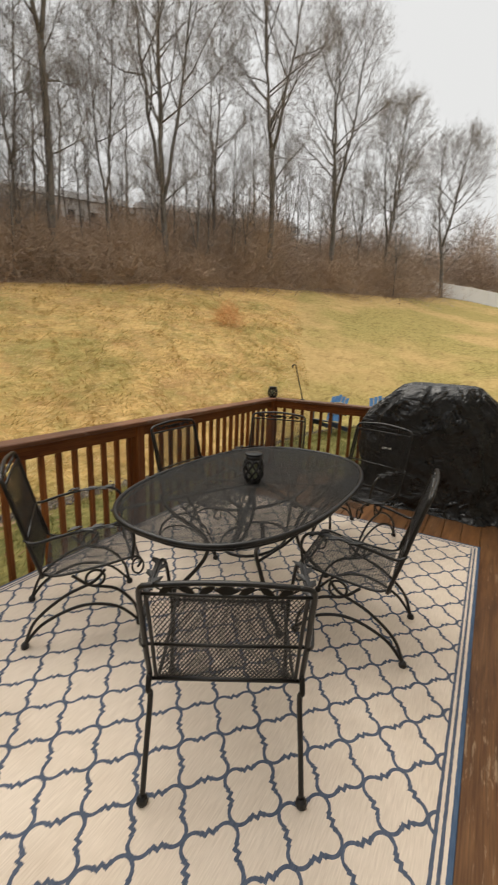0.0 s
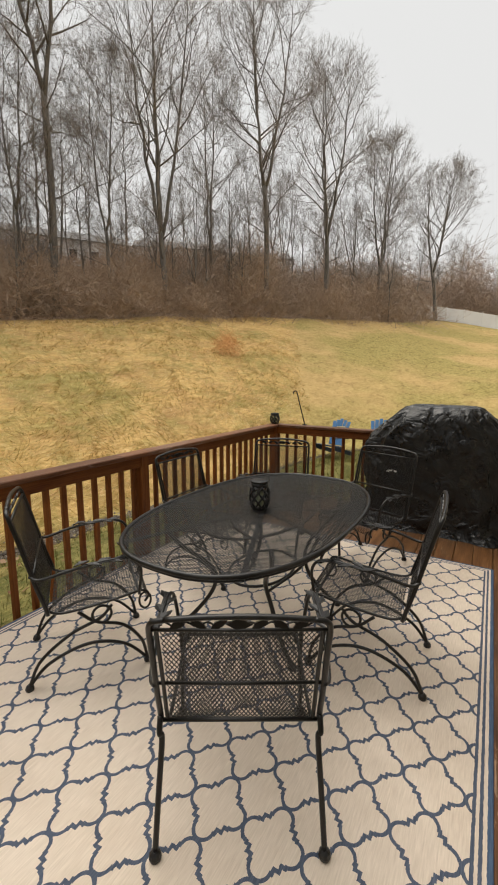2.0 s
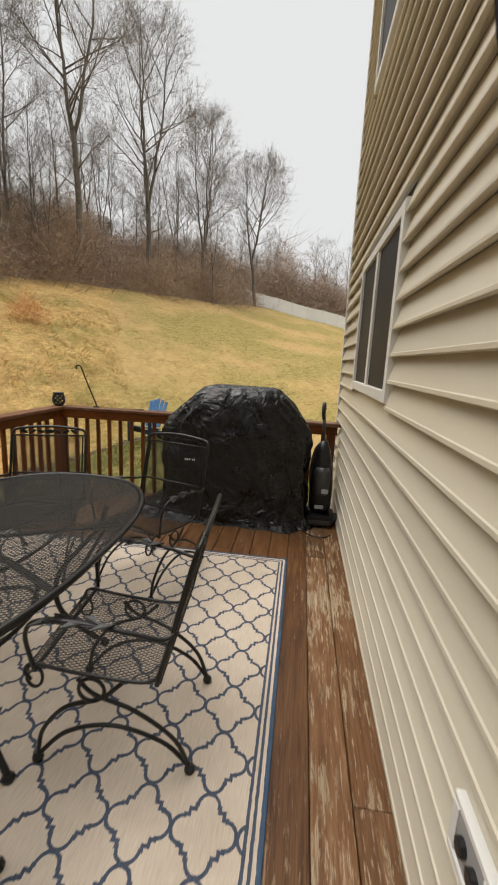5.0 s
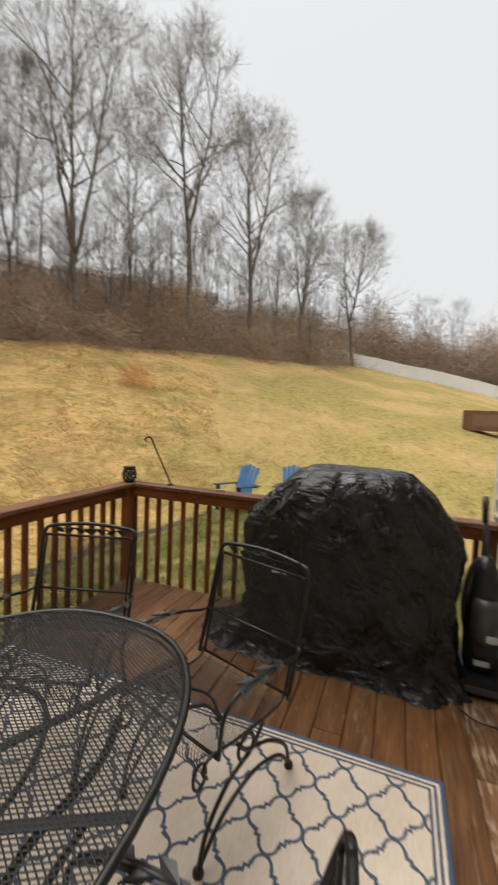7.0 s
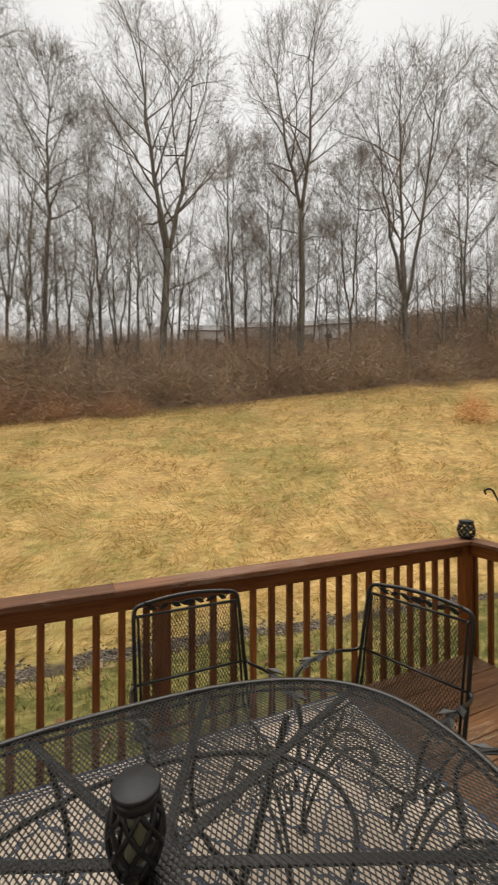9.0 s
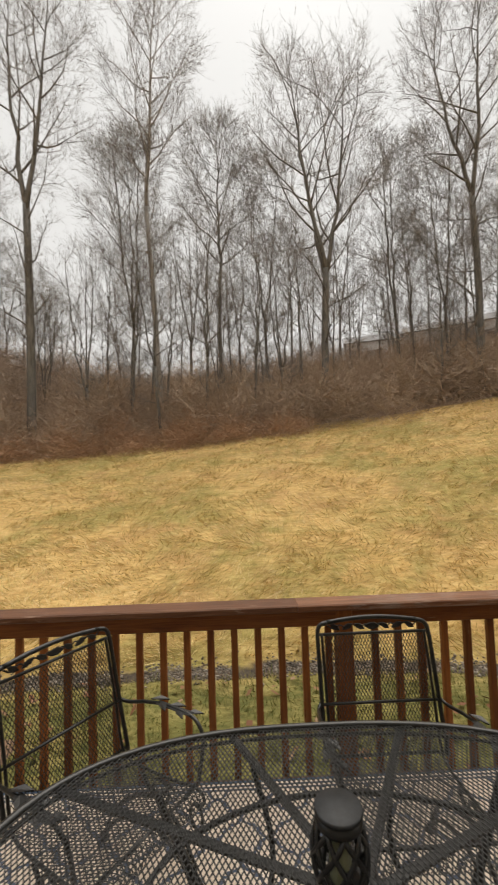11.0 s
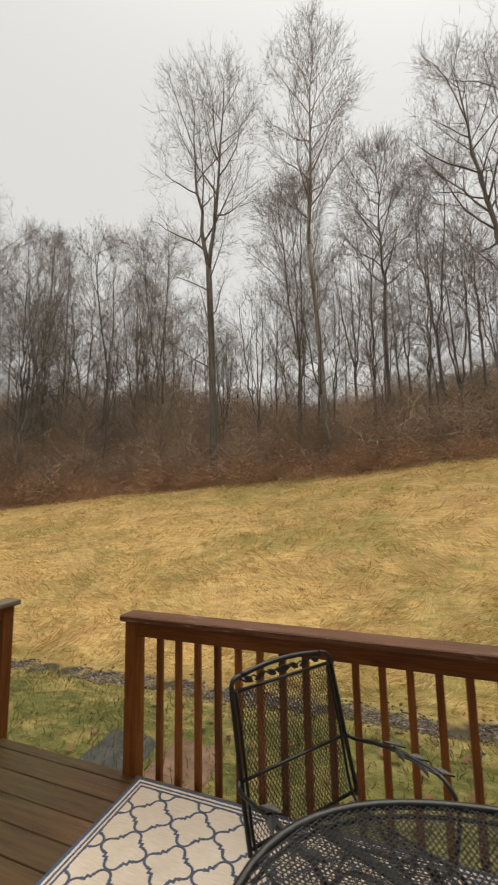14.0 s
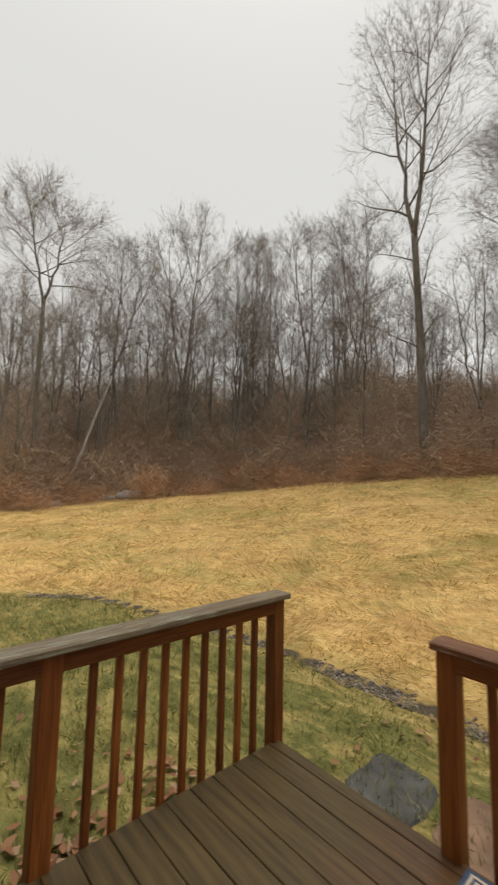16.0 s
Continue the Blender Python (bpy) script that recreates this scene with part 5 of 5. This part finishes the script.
    for i in range(leaders):
        a = 6.283 * (i + rnd.uniform(-0.2, 0.2)) / leaders + seed
        goal = Vector((lean + math.cos(a) * half * 0.42 * (leaders > 1), math.sin(a) * half * 0.42 * (leaders > 1), height * rnd.uniform(0.93, 0.985)))
        p0 = low[-1] - Vector((0, 0, 0.05 + 0.35 * i))
        mid = p0.lerp(goal, 0.45) + Vector((math.cos(a), math.sin(a), 0)) * half * (0.16 if leaders > 1 else 0.0)
        line = [p + Vector((rnd.gauss(0, 0.06), rnd.gauss(0, 0.06), 0)) for p in arc(p0, mid, goal, 9)]
        line[0] = p0
        r0 = girth * (0.74 if leaders == 1 else 0.6)
        wood_.tube(line, r0, 7, 0.018)
        length = (goal - p0).length
        for j in range(limbs):
            t = 0.04 + 0.92 * (j + rnd.random()) / limbs
            p, d = pick(line, t)
            if p.z < base * 0.96:
                continue
            way = off(d, rnd.uniform(0.65, 1.15) * (1.1 - 0.45 * t), a + j * 2.4 + rnd.uniform(-0.4, 0.4))
            ln = min(reach(p, way, half * 1.6), length * 0.6) * rnd.uniform(0.82, 1.02)
            limb(p, way, max(0.8, ln), max(0.02, r0 * (0.55 - 0.4 * t)), max(3, int(subs * (0.5 + ln / (half * 1.4)))))
        twigs(line[6:], subs)
    for i in range(7):
        p, d = pick(low, 0.45 + 0.53 * (i + rnd.random()) / 7)
        limb(p, off(d, rnd.uniform(0.75, 1.2), i * 2.4 + seed), half * rnd.uniform(0.5, 1.0), girth * 0.2, 6)
    vs, fs = ribbons(np.array([tuple(p) for p in tw_a]), np.array([tuple(p) for p in tw_b]), np.array(tw_w))
    return wood_.mesh("trunk", True), raw_mesh("crown", vs, fs)


def tree(name, meshes, material, label, category, group):
    t = thing(name, label, category, group)
    part("trunk", None, material, t, me=meshes[0])
    part("crown", None, twig_mat, t, me=meshes[1])
    return t


def up_to(az, r, elev):
    """Height above the ground there that is seen at that elevation from the deck."""
    x, y = polar(az, r)
    return 1.6 + r * math.tan(radians(elev)) - float(ground_z(x, y))


np.random.seed(3)
# the large trees along the lawn edge: azimuth, distance, elevations of top and crown base, half width, leaders, girth, fork, lean
EDGE_LABEL = "trees at the lawn edge"
for seed, (az, r, top, low_, half, leads, girth, fork, lean, mat, label) in enumerate((
    (115.2, 27, 49.6, 32.5, 3.9, 2, 0.27, 30.5, 0.0, bark_grey, "tall bare grey tree forking into two leaders"),
    (99.0, 26.5, 52.0, 35.0, 3.3, 1, 0.19, 0, 0.0, bark_pale, "tall straight bare tree with pale bark"),
    (103.2, 28, 39.5, 24.0, 2.6, 3, 0.13, 20.0, 0.0, bark_grey, "smaller bare tree beside the pale trunk"),
    (76.3, 27, 45.0, 27.5, 4.7, 3, 0.27, 25.5, 0.0, bark_grey, "broad bare tree with a rounded crown"),
    (90.6, 29, 41.0, 27.0, 2.7, 1, 0.16, 0, 0.0, bark_grey, "bare tree with a narrow rounded crown"),
    (57.3, 28, 45.8, 31.5, 3.9, 2, 0.24, 30.0, 0.0, bark_grey, "tall bare tree with a forked fan-shaped crown"),
    (60.8, 29, 36.5, 22.5, 2.1, 2, 0.12, 19.0, 0.0, bark_grey, "low bare tree with several stems"),
    (43.3, 30, 40.0, 24.5, 4.6, 4, 0.24, 19.5, 0.0, bark_grey, "wide bare tree with stems spreading from its foot"),
    (29.5, 34, 39.5, 25.0, 4.3, 3, 0.24, 24.0, 0.0, bark_grey, "tall bare tree with long rising leaders"),
    (21.2, 40, 34.4, 20.0, 3.9, 3, 0.26, 18.0, 0.0, bark_grey, "bare tree with a large round crown"),
    (14.2, 46, 27.3, 15.5, 2.9, 3, 0.2, 14.0, 0.0, bark_grey, "bare tree with a rounded crown by the fence end"),
    (7.0, 56, 23.5, 14.5, 4.2, 3, 0.24, 13.0, 0.0, bark_grey, "round-crowned bare tree beside the white fence"),
    (147.0, 37, 32.5, 18.0, 5.2, 3, 0.2, 14.0, 0.0, bark_grey, "broad many-limbed bare tree in the woods"),
    (166.0, 30, 33.0, 24.0, 3.1, 2, 0.17, 22.0, 0.0, bark_grey, "bare tree with a flat spreading crown"),
    (130.6, 36, 33.5, 20.0, 3.2, 2, 0.17, 17.0, 0.0, bark_grey, "round-topped bare tree in the woods"),
    (66.5, 31, 37.5, 22.5, 2.8, 2, 0.15, 19.0, 0.0, bark_grey, "bare tree with a rounded crown by the thicket"),
    (84.0, 31, 38.0, 24.0, 2.6, 2, 0.14, 20.0, 0.0, bark_grey, "slim bare tree with a rounded crown"),
    (50.5, 31, 34.0, 21.0, 2.5, 2, 0.14, 18.0, 0.0, bark_grey, "low round-crowned bare tree"),
    (37.0, 35, 34.5, 21.0, 2.9, 2, 0.16, 18.0, 0.0, bark_grey, "bare tree with a bushy crown"),
    (123.5, 33, 34.0, 20.0, 2.8, 2, 0.14, 18.0, 0.0, bark_grey, "bare woodland tree with fine twigs"),
    (138.5, 38, 31.5, 18.0, 3.4, 3, 0.16, 15.0, 0.0, bark_grey, "bare woodland tree with many stems"),
    (156.0, 36, 29.5, 17.0, 3.4, 2, 0.17, 15.0, 0.0, bark_grey, "bare woodland tree with a loose crown"),
)):
    h = up_to(az, r, top)
    meshes = grow(seed + 11, h, up_to(az, r, low_), half, leads, girth, 12 if leads > 1 else 24, 8, 4, up_to(az, r, fork) if fork else None, lean)
    t = tree("bare_tree", meshes, mat, label, "tree", EDGE_LABEL)
    x, y = polar(az, r)
    t.matrix_basis = pose(x, y, float(ground_z(x, y)) - 0.1, 0, 0, az + 180 if lean else seed * 77)

slim_tree = tree("bare_tree", grow(41, 16, 7.0, 2.0, 1, 0.12, 16, 5, 2), bark_grey, "slender bare grey woodland tree", "tree", "slender woodland trees")
thin_tree = tree("bare_tree", grow(53, 15, 6.0, 2.1, 2, 0.12, 8, 5, 2, 5.2), bark_grey, "slender forked bare woodland tree", "tree", "slender woodland trees")
bushy_tree = tree("bare_tree", grow(67, 14, 5.0, 2.7, 3, 0.13, 7, 5, 2, 3.6), bark_grey, "bushy bare woodland tree", "tree", "slender woodland trees")
heights = {slim_tree: 16, thin_tree: 15, bushy_tree: 14}
used = set()


def plant(proto, az, r, h, rot, tip=(0, 0)):
    x, y = polar(az, r)
    s = h / heights[proto]
    if proto in used:
        ob = copy_thing(proto, pose(0, 0, 0))
    else:
        used.add(proto)
        ob = proto
    ob.matrix_basis = pose(x, y, float(ground_z(x, y)) - 0.1, tip[0], tip[1], rot) @ Matrix.Diagonal((s, s, s, 1))


rnd = random.Random(5)
for i in range(132):
    az = -6 + 184 * (i + rnd.random()) / 132
    r = float(tree_line(az)) + rnd.choice((1.5, 4, 8, 14, 20)) + rnd.uniform(-1, 2) + (6 if az < 10 else 0)
    elev = float(np.interp(az, [-6, 5, 12, 20, 30, 60, 100, 108, 122, 135, 150, 178], [14, 16, 20, 24, 28, 31, 31, 26, 28, 27, 26, 24])) * rnd.uniform(0.75, 1.06)
    plant(rnd.choice((slim_tree, thin_tree, slim_tree, thin_tree, bushy_tree)), az, r, max(6, up_to(az, r, elev)), rnd.uniform(0, 360), (rnd.uniform(-4, 4), rnd.uniform(-4, 4)))
for i in range(34):
    az = 112 + 66 * (i + rnd.random()) / 34
    r = float(tree_line(az)) + rnd.uniform(4, 34)
    plant(rnd.choice((slim_tree, thin_tree, bushy_tree)), az, r, max(5, up_to(az, r, rnd.uniform(18, 27))), rnd.uniform(0, 360), (rnd.uniform(-5, 5), rnd.uniform(-5, 5)))


def dead_trunk(name, foot, head, r0, r1, label):
    """A bare dead trunk between two places given as azimuth, distance and height over the ground there."""
    a, b = polar(*foot[:2]), polar(*head[:2])
    za, zb = float(ground_z(*a)) + foot[2], float(ground_z(*a)) + head[2]
    ob = thing(name, label, "dead tree", at=(a[0], a[1], za))
    line = [Vector((0, 0, 0)).lerp(Vector((b[0] - a[0], b[1] - a[1], zb - za)), k / 6) + Vector((0.05 * math.sin(k * 2.1), 0.05 * math.cos(k * 1.7), 0)) for k in range(7)]
    part("trunk", Geo().tube(line, r0, 8, r1), bark_pale, ob, smooth=True)


dead_trunk("leaning_snag", (162.0, 29.3, -0.2), (157.1, 31.0, up_to(162.0, 29.3, 14.8)), 0.12, 0.06, "pale dead trunk leaning against the woods")
dead_trunk("dead_pole_tree", (135.6, 38, -0.2), (135.5, 38.0, up_to(135.6, 38, 30.8)), 0.14, 0.05, "straight dead trunk without a crown in the woods")
dead_trunk("fallen_log", (149.8, 33.0, 0.15), (145.6, 33.4, 0.75), 0.17, 0.11, "pale fallen log on the wooded slope")
# rocks at the edge of the lawn
for az, r, s in ((154, 28.2, 0.7), (156.6, 28.0, 0.45), (148.7, 28.5, 0.4), (151, 28.7, 0.3), (163, 27.6, 0.5)):
    x, y = polar(az, r)
    g = Geo()
    pr = [(0.9, -0.3), (1.0, 0.1), (0.85, 0.4), (0.5, 0.62), (0.1, 0.68)]
    g.lathe(pr, 11, sx=1.4)
    g.v = [tuple(Vector(p) * (1 + 0.22 * noise.noise(Vector(p) * 1.3 + Vector((az, 0, 0))))) for p in g.v]
    rk = tagged(part("rock", g, rock_mat, smooth=True), "weathered grey boulder at the lawn edge", "rock", "boulders")
    rk.matrix_basis = pose(x, y, float(ground_z(x, y)), 0, 0, az * 7) @ Matrix.Diagonal((s, s, s, 1))

# brush along the wood's edge: sheaves of bare stems
def brush(name, clumps, stems, az_lo, az_hi, d_lo, d_hi, h_lo, h_hi, material, label, spread, width):
    az = rs.uniform(az_lo, az_hi, clumps)
    dp = rs.uniform(0, 1, clumps) ** 1.4
    edge = 1.1 * np.sin(az * 0.9) + 0.8 * np.sin(az * 2.3 + 1)
    r = np.interp(az, AZ, TD) + d_lo + (d_hi - d_lo) * dp + np.where(d_hi > 2, edge * (1 - dp), 0)
    h = rs.uniform(h_lo, h_hi, clumps) * (0.6 + 0.75 * np.abs(np.sin(az * 0.55) * np.sin(az * 0.21 + 1)))
    cx, cy = CX - r * np.sin(np.radians(az)), CY + r * np.cos(np.radians(az))
    k = clumps * stems
    ball = rs.normal(size=(k, 3)) * 0.5
    X = np.repeat(cx, stems) + ball[:, 0] * spread
    Y = np.repeat(cy, stems) + ball[:, 1] * spread
    H = np.repeat(h, stems)
    up_ = np.clip(0.42 - 0.25 * (ball[:, 0] ** 2 + ball[:, 1] ** 2) + ball[:, 2] * 0.42, -0.02, 0.95)
    base = np.stack([X, Y, ground_z(X, Y) + H * up_], 1)
    d = rs.normal(size=(k, 3)) * np.array([0.6, 0.6, 0.45]) + np.array([0, 0, 0.35])
    tip = base + d * (H * rs.uniform(0.2, 0.5, k))[:, None]
    vs, fs = ribbons(base, tip, rs.uniform(0.3, 1.0, k) * width)
    return stuff(name, vs, fs, material, label, "brush")


brush("brush", 700, 400, 12, 178, 0.3, 9, 2.0, 4.2, brush_mat, "dense tangle of bare grey-brown brush", 1.7, 0.036)
brush("upper_brush", 460, 240, 12, 178, 8, 28, 1.6, 3.6, thicket_mat, "bare brush climbing the wooded slope", 2.6, 0.05)
brush("wood_undergrowth", 260, 320, 112, 178, 4, 30, 3.0, 6.5, thicket_mat, "tall bare undergrowth in the woods", 2.8, 0.05)
brush("sapling_thicket", 150, 260, 6, 44, 3, 24, 3.5, 6.0, thicket_mat, "dense thicket of bare saplings under the trees", 3.0, 0.05)
brush("far_thicket", 170, 240, -16, 14, 8, 26, 6.0, 10.0, thicket_mat, "hazy bare thicket beyond the white fence", 3.4, 0.07)
brush("far_brush", 130, 260, -16, 14, 6, 16, 2.0, 4.5, brush_mat, "bare brush beyond the white fence", 2.6, 0.08)
brush("red_weeds", 440, 330, 80, 178, -1.0, 2.6, 1.0, 2.0, weed_mat, "red-brown dead weeds at the lawn edge", 1.2, 0.03)
brush("broomsedge", 6, 240, 34.8, 36.8, -10.6, -9.4, 1.0, 1.4, orange_weed, "orange tuft of dry broomsedge on the slope", 0.6, 0.018)


# houses on the ridge
def ridge_house(az, r, w, d_, h, rz, label):
    x, y = polar(az, r)
    z = float(ground_z(x, y))
    hs = thing("ridge_house", label, "house", "houses on the ridge", at=(x, y, z - 2.6), rz=rz)
    part("wall", Geo().box(-w / 2, w / 2, -d_ / 2, d_ / 2, 0, h, 0.02), house_wall, hs)
    part("roof", Geo().add([(-w / 2 - 0.4, -d_ / 2 - 0.4, h), (w / 2 + 0.4, -d_ / 2 - 0.4, h), (w / 2 + 0.4, d_ / 2 + 0.4, h), (-w / 2 - 0.4, d_ / 2 + 0.4, h), (-w / 2 - 0.4, 0, h + 2.2), (w / 2 + 0.4, 0, h + 2.2)], [(3, 2, 1, 0), (0, 1, 5, 4), (2, 3, 4, 5), (0, 4, 3), (1, 2, 5)]), roof_mat, hs)
    k = max(2, int(w / 2.6))
    for lv in (h * 0.25, h * 0.68):
        for i in range(k):
            xx = -w / 2 + w * (i + 0.5) / k
            wi = part("window", Geo().box(xx - 0.5, xx + 0.5, -d_ / 2 - 0.06, -d_ / 2 - 0.01, lv - 0.7, lv + 0.7, 0.01), white_trim, hs)
            part("pane", Geo().box(xx - 0.42, xx + 0.42, -d_ / 2 - 0.08, -d_ / 2 - 0.065, lv - 0.62, lv + 0.62, 0.005), screen_mat, wi)


for az, r, w in ((69.5, 63, 9), (61, 62, 11), (54, 62, 13), (41, 63, 11), (31, 68, 11), (47.5, 66, 9)):
    ridge_house(az, r, w, 9, 5.6, az, "pale two-storey house on the ridge behind bare trees")

# ---- deck boards ----
board_mesh = {}
x = 0.565
k = 0
while x > DX0 + 0.02:
    w = 0.1465
    x0 = max(x - w, DX0 - 0.012)
    cuts = [DY0 - 0.012, (1.9, 3.75, 0.35, 2.7, 1.1)[k % 5], DY1 + 0.012]
    for a, b in zip(cuts, cuts[1:]):
        key = (round(x - x0, 3), round(b - a, 3))
        if key not in board_mesh:
            board_mesh[key] = Geo().box(-(x - x0) / 2, (x - x0) / 2, 0.0015, b - a - 0.0015, -0.036, 0.0, 0.004).mesh("deck_board")
        worn = k in (0, 1)
        if worn:
            o = part("deck_board", Geo().box(-(x - x0) / 2, (x - x0) / 2, 0.0015, b - a - 0.0015, -0.036, 0.0, 0.004), deck_worn, deck, "worn board with peeling stain")
        else:
            o = part("deck_board", None, deck_mat, deck, me=board_mesh[key])
        o.location = ((x + x0) / 2, a, random.uniform(-0.0015, 0.0))
    x -= w + 0.0035
    k += 1
